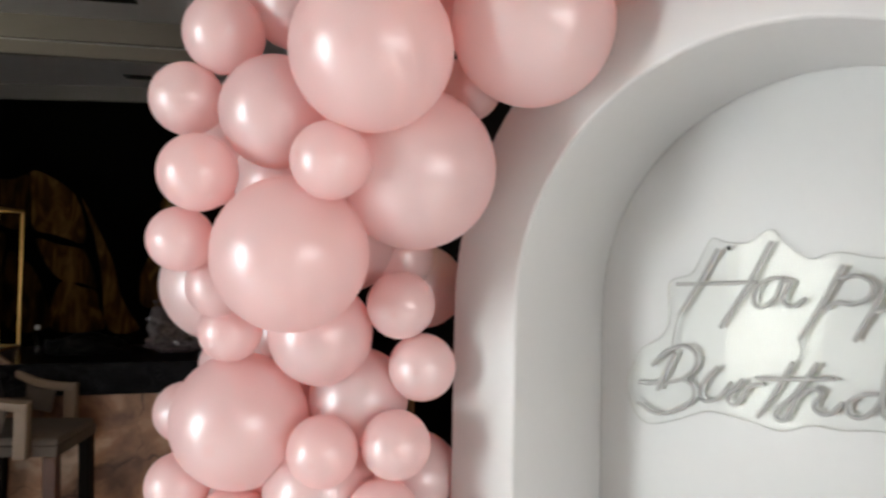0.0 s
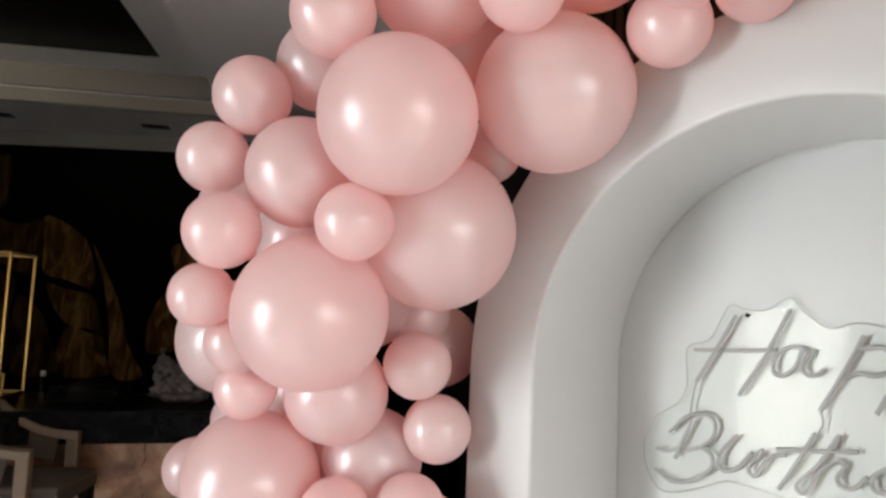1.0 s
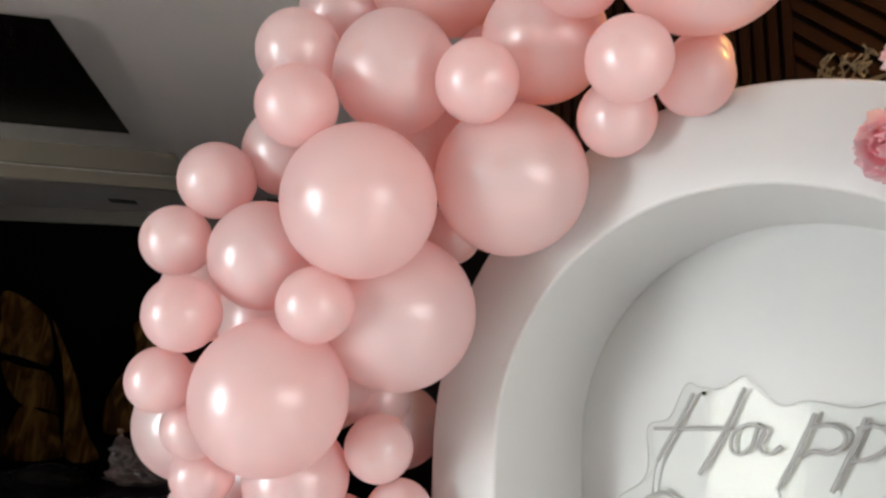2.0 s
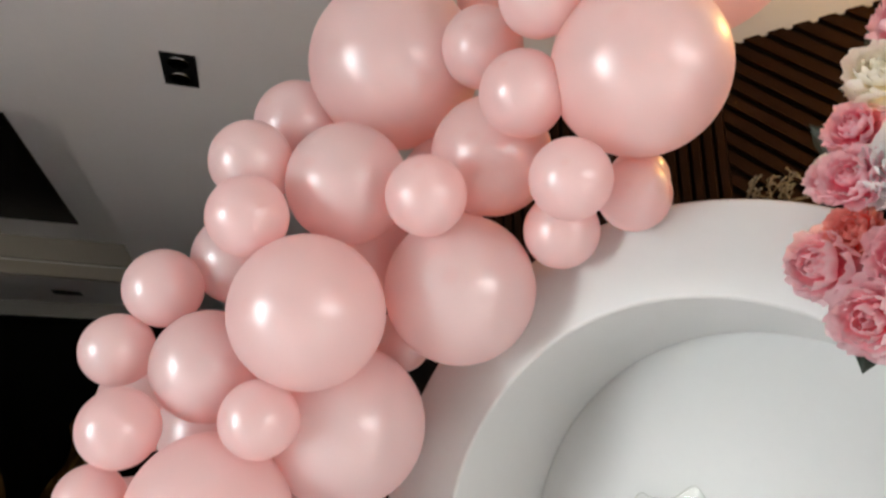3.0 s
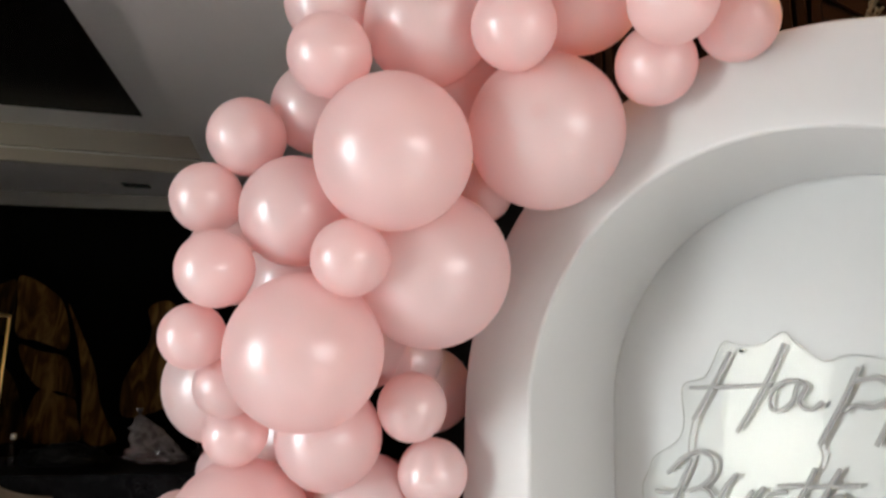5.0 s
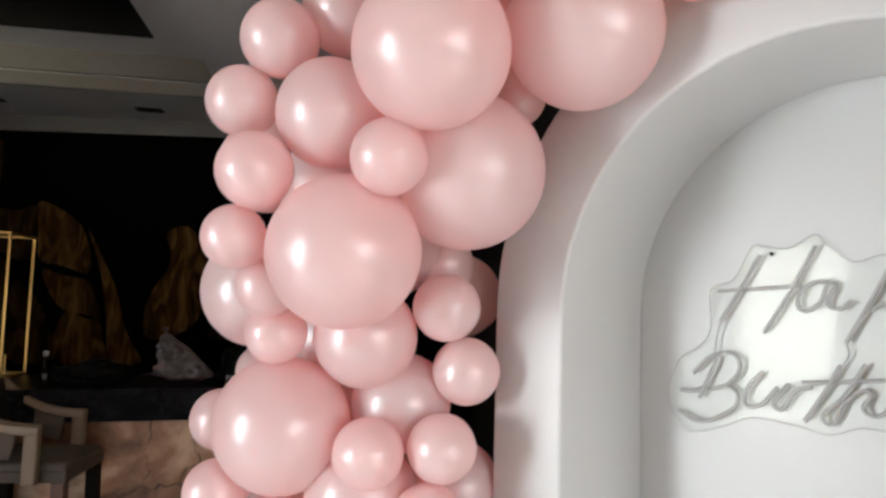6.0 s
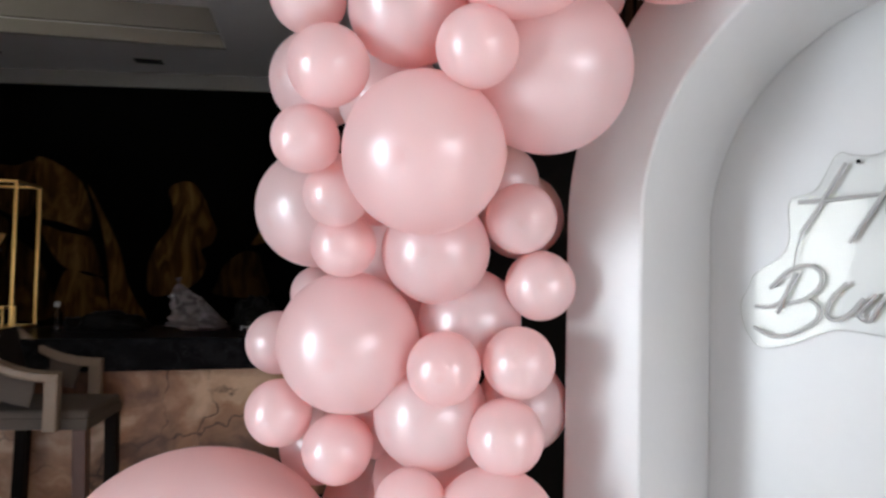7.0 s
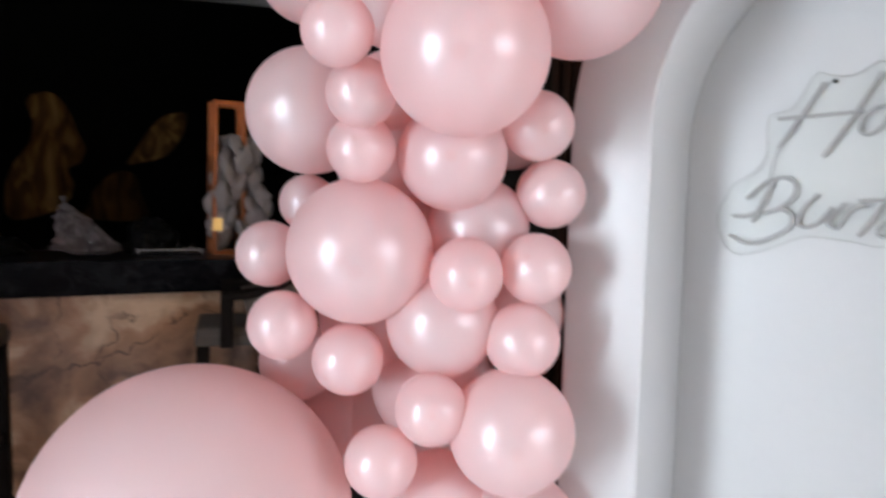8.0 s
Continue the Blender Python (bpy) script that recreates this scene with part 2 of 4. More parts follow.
def glass_material(name, colour, rough, alpha):
    """Thin clear sheet: mostly see-through, with its gloss."""
    m = bpy.data.materials.new(name)
    m.use_nodes = True
    nt = m.node_tree
    b = nt.nodes["Principled BSDF"]
    b.inputs["Base Color"].default_value, b.inputs["Roughness"].default_value, b.inputs["Alpha"].default_value = (*colour, 1), rough, alpha
    b.inputs["Specular IOR Level"].default_value = 1.0
    clear = nt.nodes.new("ShaderNodeBsdfTransparent")
    gloss = nt.nodes.new("ShaderNodeBsdfGlossy")
    gloss.inputs["Roughness"].default_value = rough
    fres = nt.nodes.new("ShaderNodeFresnel")
    fres.inputs[0].default_value = 1.45
    mix = nt.nodes.new("ShaderNodeMixShader")
    nt.links.new(fres.outputs[0], mix.inputs[0])
    nt.links.new(clear.outputs[0], mix.inputs[1])
    nt.links.new(gloss.outputs[0], mix.inputs[2])
    clear.inputs[0].default_value = (*colour, 1)
    nt.links.new(mix.outputs[0], nt.nodes["Material Output"].inputs[0])
    return m


CLEAR_GLASS = glass_material("clear_glass", (0.98, 0.99, 0.98), 0.0, 0.1)
ACRYLIC = glass_material("clear_acrylic", (0.995, 1.0, 0.995), 0.012, 0.1)
ACRYLIC.node_tree.nodes["Fresnel"].inputs[0].default_value = 1.15
# yellow gloss tint puts the reflected garden's colour into the plate
ACRYLIC.node_tree.nodes["Glossy BSDF"].inputs[0].default_value = (1.0, 0.99, 0.86, 1)
wavy, uneven = ACRYLIC.node_tree.nodes.new("ShaderNodeTexNoise"), ACRYLIC.node_tree.nodes.new("ShaderNodeBump")
wavy.inputs["Scale"].default_value = 14.0
uneven.inputs["Strength"].default_value, uneven.inputs["Distance"].default_value = 0.025, 0.004
ACRYLIC.node_tree.links.new(wavy.outputs["Fac"], uneven.inputs["Height"])
ACRYLIC.node_tree.links.new(uneven.outputs[0], ACRYLIC.node_tree.nodes["Glossy BSDF"].inputs["Normal"])


def garden_material():
    """A far bright garden: hazy light with soft green foliage below."""
    m = bpy.data.materials.new("sunlit_garden")
    m.use_nodes = True
    nt = m.node_tree
    tc, noise_tex = nt.nodes.new("ShaderNodeTexCoord"), nt.nodes.new("ShaderNodeTexNoise")
    noise_tex.inputs["Scale"].default_value, noise_tex.inputs["Detail"].default_value = 1.6, 6
    nt.links.new(tc.outputs["Object"], noise_tex.inputs["Vector"])
    ramp = nt.nodes.new("ShaderNodeValToRGB")
    ramp.color_ramp.elements[0].position, ramp.color_ramp.elements[0].color = 0.35, (0.55, 0.62, 0.30, 1)
    ramp.color_ramp.elements[1].position, ramp.color_ramp.elements[1].color = 0.6, (1.0, 0.98, 0.86, 1)
    nt.links.new(noise_tex.outputs["Fac"], ramp.inputs[0])
    em = nt.nodes.new("ShaderNodeEmission")
    em.inputs[1].default_value = 6.0
    nt.links.new(ramp.outputs[0], em.inputs[0])
    nt.links.new(em.outputs[0], nt.nodes["Material Output"].inputs[0])
    return m


GARDEN_LIGHT = garden_material()


def petal_material(name, heart, rim):
    """Silk petals: the heart's colour near the middle of the flower, the rim's outside, with fine crinkles."""
    m = material(name, rim, 0.75, bump=0.05, scale=9)
    nt = m.node_tree
    b = nt.nodes["Principled BSDF"]
    b.inputs["Specular IOR Level"].default_value = 0.2
    tc, sep = nt.nodes.new("ShaderNodeTexCoord"), nt.nodes.new("ShaderNodeSeparateXYZ")
    nt.links.new(tc.outputs["Object"], sep.inputs[0])
    mr = nt.nodes.new("ShaderNodeMapRange")
    mr.inputs[1].default_value, mr.inputs[2].default_value = 0.1, 0.72
    nt.links.new(sep.outputs[2], mr.inputs[0])
    mix = nt.nodes.new("ShaderNodeMix")
    mix.data_type = "RGBA"
    nt.links.new(mr.outputs[0], mix.inputs["Factor"])
    mix.inputs["A"].default_value, mix.inputs["B"].default_value = (*heart, 1), (*rim, 1)
    nt.links.new(mix.outputs["Result"], b.inputs["Base Color"])
    thin = nt.nodes.new("ShaderNodeBsdfTranslucent")
    nt.links.new(mix.outputs["Result"], thin.inputs[0])
    both = nt.nodes.new("ShaderNodeMixShader")
    both.inputs[0].default_value = 0.5
    nt.links.new(b.outputs[0], both.inputs[1])
    nt.links.new(thin.outputs[0], both.inputs[2])
    nt.links.new(both.outputs[0], nt.nodes["Material Output"].inputs[0])
    return m


PETALS = {
    "pink": petal_material("pink_petal", (0.92, 0.12, 0.22), (1.0, 0.72, 0.78)),
    "pale pink": petal_material("pale_pink_petal", (0.98, 0.28, 0.36), (1.0, 0.80, 0.84)),
    "cream": petal_material("cream_petal", (0.98, 0.92, 0.72), (1.0, 0.97, 0.90)),
    "white": petal_material("white_petal", (0.88, 0.90, 0.88), (0.97, 0.98, 0.98)),
    "coral": petal_material("coral_petal", (0.92, 0.18, 0.15), (1.0, 0.55, 0.50)),
}
CHROME = material("chrome_reflector", (0.75, 0.75, 0.75), 0.15, 1.0, grain=(0.65, 0.65, 0.65))
BAG = glass_material("clear_plastic_film", (0.72, 0.66, 0.67), 0.16, 0.2)
BAG.node_tree.nodes["Fresnel"].inputs[0].default_value = 1.9
cloudy = BAG.node_tree.nodes.new("ShaderNodeBsdfDiffuse")
cloudy.inputs[0].default_value = (0.30, 0.25, 0.26, 1)
veil = BAG.node_tree.nodes.new("ShaderNodeMixShader")
veil.inputs[0].default_value = 0.16
BAG.node_tree.links.new(BAG.node_tree.nodes["Mix Shader"].outputs[0], veil.inputs[1])
BAG.node_tree.links.new(cloudy.outputs[0], veil.inputs[2])
BAG.node_tree.links.new(veil.outputs[0], BAG.node_tree.nodes["Material Output"].inputs[0])


# ---- building blocks ----
def mesh_of(name, bm, mat, smooth=False):
    bmesh.ops.recalc_face_normals(bm, faces=bm.faces)
    for f in bm.faces:
        f.smooth = smooth
    me = bpy.data.meshes.new(name)
    bm.to_mesh(me)
    bm.free()
    if mat:
        me.materials.append(mat)
    return me


def part(name, bm, mat, parent=None, label="", smooth=False, m=None):
    """Links a bmesh as one mesh object, under a thing or a part."""
    ob = new(name, mesh_of(name, bm, mat, smooth))
    ob.parent = parent
    if m is not None:
        ob.matrix_basis = m
    return tagged(ob, label)


def thing(name, label, category, m=None, group="", kind=""):
    ob = new(name)
    ob.empty_display_size = 0.05
    if m is not None:
        ob.matrix_world = m
    return tagged(ob, label, category, group, kind)


def box(x0, x1, y0, y1, z0, z1, bevel=0.0, bm=None, m=None):
    bm = bm or bmesh.new()
    made = bmesh.ops.create_cube(bm, size=1)["verts"]
    for v in made:
        v.co = Vector((x0 + (v.co.x + 0.5) * (x1 - x0), y0 + (v.co.y + 0.5) * (y1 - y0), z0 + (v.co.z + 0.5) * (z1 - z0)))
        if m is not None:
            v.co = m @ v.co
    if bevel:
        edges = {e for v in made for e in v.link_edges}
        bmesh.ops.bevel(bm, geom=list(edges), offset=bevel, segments=2, affect="EDGES", profile=0.5)
    return bm


def rod(a, b, r0, r1=None, seg=10, bm=None):
    bm = bm or bmesh.new()
    a, b = Vector(a), Vector(b)
    turn = (b - a).to_track_quat("Z", "Y").to_matrix().to_4x4()
    bmesh.ops.create_cone(bm, cap_ends=True, segments=seg, radius1=r0, radius2=r0 if r1 is None else r1, depth=(b - a).length,
                          matrix=Matrix.Translation((a + b) / 2) @ turn)
    return bm


def lathe(profile, seg=24, bm=None):
    """Turns a list of (radius, height) round z."""
    bm = bm or bmesh.new()
    rings = []
    for r, z in profile:
        if r < 1e-6:
            rings.append([bm.verts.new((0, 0, z))])
        else:
            rings.append([bm.verts.new((r * math.cos(2 * math.pi * i / seg), r * math.sin(2 * math.pi * i / seg), z)) for i in range(seg)])
    for a, b in zip(rings, rings[1:]):
        for i in range(seg):
            j = (i + 1) % seg
            if len(a) == 1 and len(b) == 1:
                continue
            if len(a) == 1:
                bm.faces.new((a[0], b[i], b[j]))
            elif len(b) == 1:
                bm.faces.new((a[i], a[j], b[0]))
            else:
                bm.faces.new((a[i], a[j], b[j], b[i]))
    return bm


def prism(outline, y0, y1, bm=None):
    """A closed outline of (x, z) points, given thickness from y0 to y1."""
    bm = bm or bmesh.new()
    a = [bm.verts.new((x, y0, z)) for x, z in outline]
    b = [bm.verts.new((x, y1, z)) for x, z in outline]
    bm.faces.new(a)
    bm.faces.new(b[::-1])
    for i in range(len(a)):
        j = (i + 1) % len(a)
        bm.faces.new((a[i], b[i], b[j], a[j]))
    return bm


def smooth_loop(pts, n=5):
    out = []
    for k in range(len(pts)):
        p = [Vector(pts[(k + d) % len(pts)]) for d in (-1, 0, 1, 2)]
        for s in range(n):
            t = s / n
            out.append(tuple(0.5 * (2 * p[1] + (p[2] - p[0]) * t + (2 * p[0] - 5 * p[1] + 4 * p[2] - p[3]) * t * t + (3 * p[1] - p[0] - 3 * p[2] + p[3]) * t ** 3)))
    return out


def structure(name, bm, mat, label, m=None, smooth=False):
    ob = part(name, bm, mat, None, label, smooth, m)
    ob["kind"] = "structure"
    return ob


# ---- the room ----
SOFFIT, COFFER = 3.20, 3.51
# unseen floors: pale in the hall for bounce light, black round the bar against it
structure("floor", box(-3.5, 4.6, -3.2, 2.3, -0.12, 0.0), FLOOR, "pale floor of the hall, unseen, brightened for its bounce light")
structure("floor_bar", box(-3.5, 4.6, 2.3, 8.0, -0.12, 0.0), DARK_FLOOR, "black floor round the bar, unseen, kept dark to cut bounce light")
# ceiling: a lowered soffit with a deep coffer, whose top holds a black glossy panel
bm = bmesh.new()
for x0, x1, y0, y1 in ((-3.5, -0.97, -3.2, 2.89), (-3.5, -0.97, 5.63, 8.0), (-0.97, 4.6, -3.2, 8.0)):
    box(x0, x1, y0, y1, SOFFIT, SOFFIT + 0.06, bm=bm)
box(-3.5, -0.97, 2.80, 5.72, COFFER, COFFER + 0.06, bm=bm)
box(-0.97, -0.91, 2.83, 5.69, SOFFIT + 0.06, COFFER, bm=bm)
box(-3.5, -0.97, 2.83, 2.89, SOFFIT + 0.06, COFFER, bm=bm)
box(-3.5, -0.97, 5.632, 5.69, SOFFIT + 0.06, COFFER, bm=bm)
structure("ceiling", bm, CEILING, "grey painted ceiling with a deep stepped coffer")
# stepped moulding on the coffer's far face, its taupe darkened for the shade there
bm = bmesh.new()
box(-3.5, -0.97, 5.585, 5.63, SOFFIT, SOFFIT + 0.105, 0.004, bm=bm)
box(-3.5, -0.97, 5.60, 5.63, SOFFIT + 0.125, COFFER - 0.002, 0.004, bm=bm)
structure("trim_coffer", bm, TAUPE, "taupe stepped moulding in the ceiling's coffer, darkened for the shade there")
structure("ceiling_panel", box(-3.2, -1.42, 3.55, 5.20, COFFER - 0.012, COFFER), BLACK_GLASS, "black glossy panel set into the coffer")
BACK = pose(0, 0, 0, 0, 0, -7.2)
WALL_C = 6.2
structure("wall_north", box(-4.6, 2.2, WALL_C, WALL_C + 0.15, 0, SOFFIT), DARK_WALL, "black mural wall painted with large golden leaves", BACK)
structure("trim", box(-4.6, 2.2, WALL_C - 0.035, WALL_C - 0.003, SOFFIT - 0.135, SOFFIT - 0.003, 0.006), STONE_GREY, "grey cornice along the top of the mural wall, darkened for the shade there", BACK)
# west wall with the glazed door opening that the daylight comes through
bm = bmesh.new()
for y0, y1, z0, z1 in ((-3.2, -0.63, 0, SOFFIT), (0.15, 1.9, 0, SOFFIT), (-0.63, 0.15, 2.27, SOFFIT)):
    box(-3.5, -3.35, y0, y1, z0, z1, bm=bm)
structure("wall_west", bm, ROOM_WALL, "plain plaster wall with a tall glazed door opening")
structure("wall_bar", box(-3.5, -3.35, 1.9, 8.0, 0, SOFFIT), DARK_WALL, "black painted side wall of the bar corner")
bm = bmesh.new()
for x0, x1, z0, z1 in ((-3.35, 1.0, 0, SOFFIT), (3.4, 4.6, 0, SOFFIT), (1.0, 3.4, 0, 0.82), (1.0, 3.4, 2.38, SOFFIT)):
    box(x0, x1, -3.2, -3.05, z0, z1, bm=bm)
structure("wall_south", bm, ROOM_WALL, "plain pale plaster wall with an added, unseen window")
structure("wall_return", box(0.74, 0.84, 2.36, 6.2, 0, SOFFIT), DARK_FELT, "dark panelled wall behind the arch")
structure("wall_east", box(3.6, 3.75, -3.2, -0.55, 0, SOFFIT), ROOM_WALL, "plain plaster wall beside the slatted wall")

# glazed door in the west wall, and the bright garden outside
door = structure("door_1", box(-3.46, -3.39, -0.63, -0.585, 0, 2.27, 0.004), WHITE_FRAME, "white framed glazed door to the bright garden")
for x0, x1, z0, z1 in ((0.105, 0.15, 0.0, 2.27), (-0.585, 0.105, 2.215, 2.27), (-0.585, 0.105, 0.0, 0.09)):
    part("frame", box(-3.46, -3.39, x0, x1, z0, z1, 0.004), WHITE_FRAME, door)
pane = part("pane", box(-3.43, -3.424, -0.585, 0.105, 0.09, 2.215), CLEAR_GLASS, door)
pane.visible_shadow = False
# wide window out of view, made up to hold the fill lamp
win = structure("added_window", box(1.0, 1.05, -3.17, -3.11, 0.82, 2.38, 0.004), WHITE_FRAME, "white framed wide window, unseen, added for the fill light")
for x0, x1, z0, z1 in ((3.35, 3.4, 0.82, 2.38), (1.05, 3.35, 2.33, 2.38), (1.05, 3.35, 0.82, 0.87), (2.18, 2.22, 0.87, 2.33)):
    part("frame", box(x0, x1, -3.17, -3.11, z0, z1, 0.004), WHITE_FRAME, win)
for x0, x1 in ((1.05, 2.18), (2.22, 3.35)):
    pane = part("pane", box(x0, x1, -3.143, -3.137, 0.87, 2.33), CLEAR_GLASS, win)
    pane.visible_shadow = False
structure("ground", box(-60, 60, -60, 60, -0.4, -0.13), GARDEN, "grassy ground round the house")
structure("backdrop", box(-6.1, -6.0, -4.5, 3.5, -0.13, 5.0), GARDEN_LIGHT, "bright sunlit garden seen through the glazed door")

# slatted wall behind the arch: upright slats beside slats laid at forty-five degrees
SLAT = pose(1.436, 1.643, 0, 0, 0, -46)
slat_wall = structure("wall_slatted", box(-1.0, 3.2, 0.022, 0.12, 0, SOFFIT), DARK_FELT, "dark walnut slatted feature wall with a diagonal field", SLAT)


def slat_mesh(outline):
    return prism(outline, 0.0, 0.022)


upright = mesh_of("slat", box(0, 0.026, 0.0, 0.022, 0.0, SOFFIT, 0.002), WALNUT)
for k in range(22):
    o = new("slat", upright)
    o.parent, o.location = slat_wall, (-0.119 - 0.041 * k, 0, 0)
PITCH, WIDE, EDGE = 0.075, 0.047, -0.089
for k in range(-34, 42):
    # the slat's two edges meet the ceiling at a and b and fall to the right
    a, b = k * PITCH, k * PITCH + WIDE
    pts = [(a, SOFFIT - 0.001), (b, SOFFIT - 0.001)]
    if b <= EDGE:
        pts = [(EDGE, SOFFIT - (EDGE - a)), (EDGE, SOFFIT - (EDGE - b))]
    elif a < EDGE:
        pts = [(EDGE, SOFFIT - (EDGE - a)), (EDGE, SOFFIT - 0.001), (b, SOFFIT - 0.001)]
    end = min(3.2, b + 2.4)
    drop = SOFFIT - 0.001
    pts += [(end, drop - (end - b)), (end - (b - a) * 0.0, drop - (end - a))]
    pts = [(x, max(z, 0.0)) for x, z in pts]
    if pts[0][1] > 0.3:
        part("slat", slat_mesh(pts), WALNUT, slat_wall)

# golden leaves painted on the mural wall
MURAL = (
    # the leaf that curls over at its tip
    ((-2.31, 2.17), (-2.22, 2.24), (-2.11, 2.23), (-2.02, 2.11), (-1.96, 1.96), (-1.91, 1.84), (-1.95, 1.73), (-2.03, 1.68), (-1.99, 1.56),
     (-2.05, 1.42), (-2.21, 1.33), (-2.43, 1.30), (-2.46, 1.53), (-2.39, 1.72), (-2.29, 1.87), (-2.27, 2.02)),
    # the leaf cut by a dark shadow, beside it
    ((-1.59, 1.74), (-1.53, 1.84), (-1.47, 1.95), (-1.38, 2.07), (-1.30, 2.13), (-1.16, 2.16), (-1.16, 2.07), (-1.19, 1.97), (-1.30, 1.82), (-1.47, 1.76)),
    ((-1.87, 1.41), (-1.83, 1.53), (-1.74, 1.62), (-1.64, 1.67), (-1.54, 1.64), (-1.50, 1.5), (-1.46, 1.30), (-1.88, 1.30)),
    # the great leaf in three lobes with its outer fold
    ((-3.44, 2.41), (-3.35, 2.42), (-3.18, 2.33), (-3.05, 2.21), (-2.97, 1.96), (-2.99, 1.83), (-3.10, 1.86), (-3.23, 1.90), (-3.40, 1.95), (-3.42, 2.20)),
    ((-3.36, 1.84), (-3.20, 1.80), (-3.02, 1.77), (-2.96, 1.74), (-2.90, 1.60), (-2.86, 1.44), (-2.98, 1.475), (-3.14, 1.495), (-3.27, 1.62)),
    ((-3.16, 1.46), (-2.98, 1.43), (-2.86, 1.40), (-2.82, 1.25), (-2.79, 1.08), (-3.22, 1.08)),
    ((-2.99, 2.19), (-2.86, 1.96), (-2.72, 1.67), (-2.65, 1.41), (-2.58, 1.26), (-2.49, 1.09), (-2.74, 1.09), (-2.80, 1.48), (-2.87, 1.85)),
    ((-3.62, 1.69), (-3.50, 1.67), (-3.40, 1.58), (-3.31, 1.39), (-3.25, 1.10), (-3.62, 1.10)),
    # leaves behind the gold stand
    ((-4.13, 2.79), (-3.99, 2.91), (-3.79, 2.96), (-3.79, 2.73), (-3.81, 2.51), (-3.96, 2.475), (-4.11, 2.48)),
    ((-4.12, 2.43), (-3.90, 2.44), (-3.76, 2.37), (-3.60, 2.36), (-3.48, 2.40), (-3.46, 2.20), (-3.47, 1.98), (-3.60, 1.94), (-3.80, 2.02), (-4.06, 2.06)),
    ((-4.05, 2.0), (-3.82, 1.95), (-3.66, 1.86), (-3.68, 1.6), (-3.68, 1.1), (-4.3, 1.1), (-4.25, 1.9)),
)
for k, pts in enumerate(MURAL):
    mid = sum((Vector(p) for p in pts), Vector((0, 0))) / len(pts)
    pts = [tuple(mid + (Vector(p) - mid) * 1.045) for p in pts]
    part("mural_leaf", prism(smooth_loop(pts, 4), WALL_C - 0.006, WALL_C - 0.002), UMBER_LEAF if k in (2, 7, 8, 9, 10) else GOLD_LEAF, bpy.data.objects["wall_north"], "golden brown leaf painted on the black wall")


# ---- the arch backdrop ----
# local x runs along the panel, local y goes into it, the front face is y = 0
ARCH = pose(0.5737, 0.8869, 0, 0, 0, -53.13)
ARCH_Z, R_OUT, R_IN, NICHE = 1.6227, 0.5726, 0.4178, 0.2917


def arch_outline(r, base, seg=64):
    pts = [(r, base), (r, ARCH_Z)]
    pts += [(r * math.cos(math.pi * i / seg), ARCH_Z + r * math.sin(math.pi * i / seg)) for i in range(1, seg)]
    return pts + [(-r, ARCH_Z), (-r, base)]


backdrop = thing("arch_backdrop", "white painted arch backdrop panel with a deep arched niche", "backdrop panel", ARCH)
bm = bmesh.new()
o, i = arch_outline(R_OUT, 0.0), arch_outline(R_IN, 0.12)
o = [(R_OUT, 0.12)] + o[1:-1] + [(-R_OUT, 0.12)]
of, ib, ob_, ibk = ([bm.verts.new((x, y, z)) for x, z in pts] for pts, y in ((o, 0), (i, 0), (o, NICHE + 0.03), (i, NICHE)))
for k in range(len(o) - 1):
    bm.faces.new((of[k], of[k + 1], ib[k + 1], ib[k]))
    bm.faces.new((of[k], ob_[k], ob_[k + 1], of[k + 1]))
    bm.faces.new((ib[k], ib[k + 1], ibk[k + 1], ibk[k]))
bm.faces.new((of[0], ib[0], ibk[0], ob_[0]))
bm.faces.new((of[-1], ob_[-1], ibk[-1], ib[-1]))
bmesh.ops.remove_doubles(bm, verts=bm.verts, dist=1e-5)
front_edges = [e for e in bm.edges if len(e.link_faces) == 2 and abs(e.verts[0].co.y) < 1e-6 and abs(e.verts[1].co.y) < 1e-6
               and e.calc_face_angle(0) > 1.0]
bmesh.ops.bevel(bm, geom=front_edges, offset=0.007, segments=3, affect="EDGES", profile=0.5)
shell = part("front_frame", bm, PANEL, backdrop, smooth=True)
shell.data.set_sharp_from_angle(angle=radians(50))
part("niche_back", prism(arch_outline(R_IN + 0.03, 0.12), NICHE + 0.002, NICHE + 0.028), PANEL, backdrop)
part("base", box(-R_OUT, R_OUT, 0.0, NICHE + 0.03, 0.0, 0.118, 0.004), PANEL, backdrop)

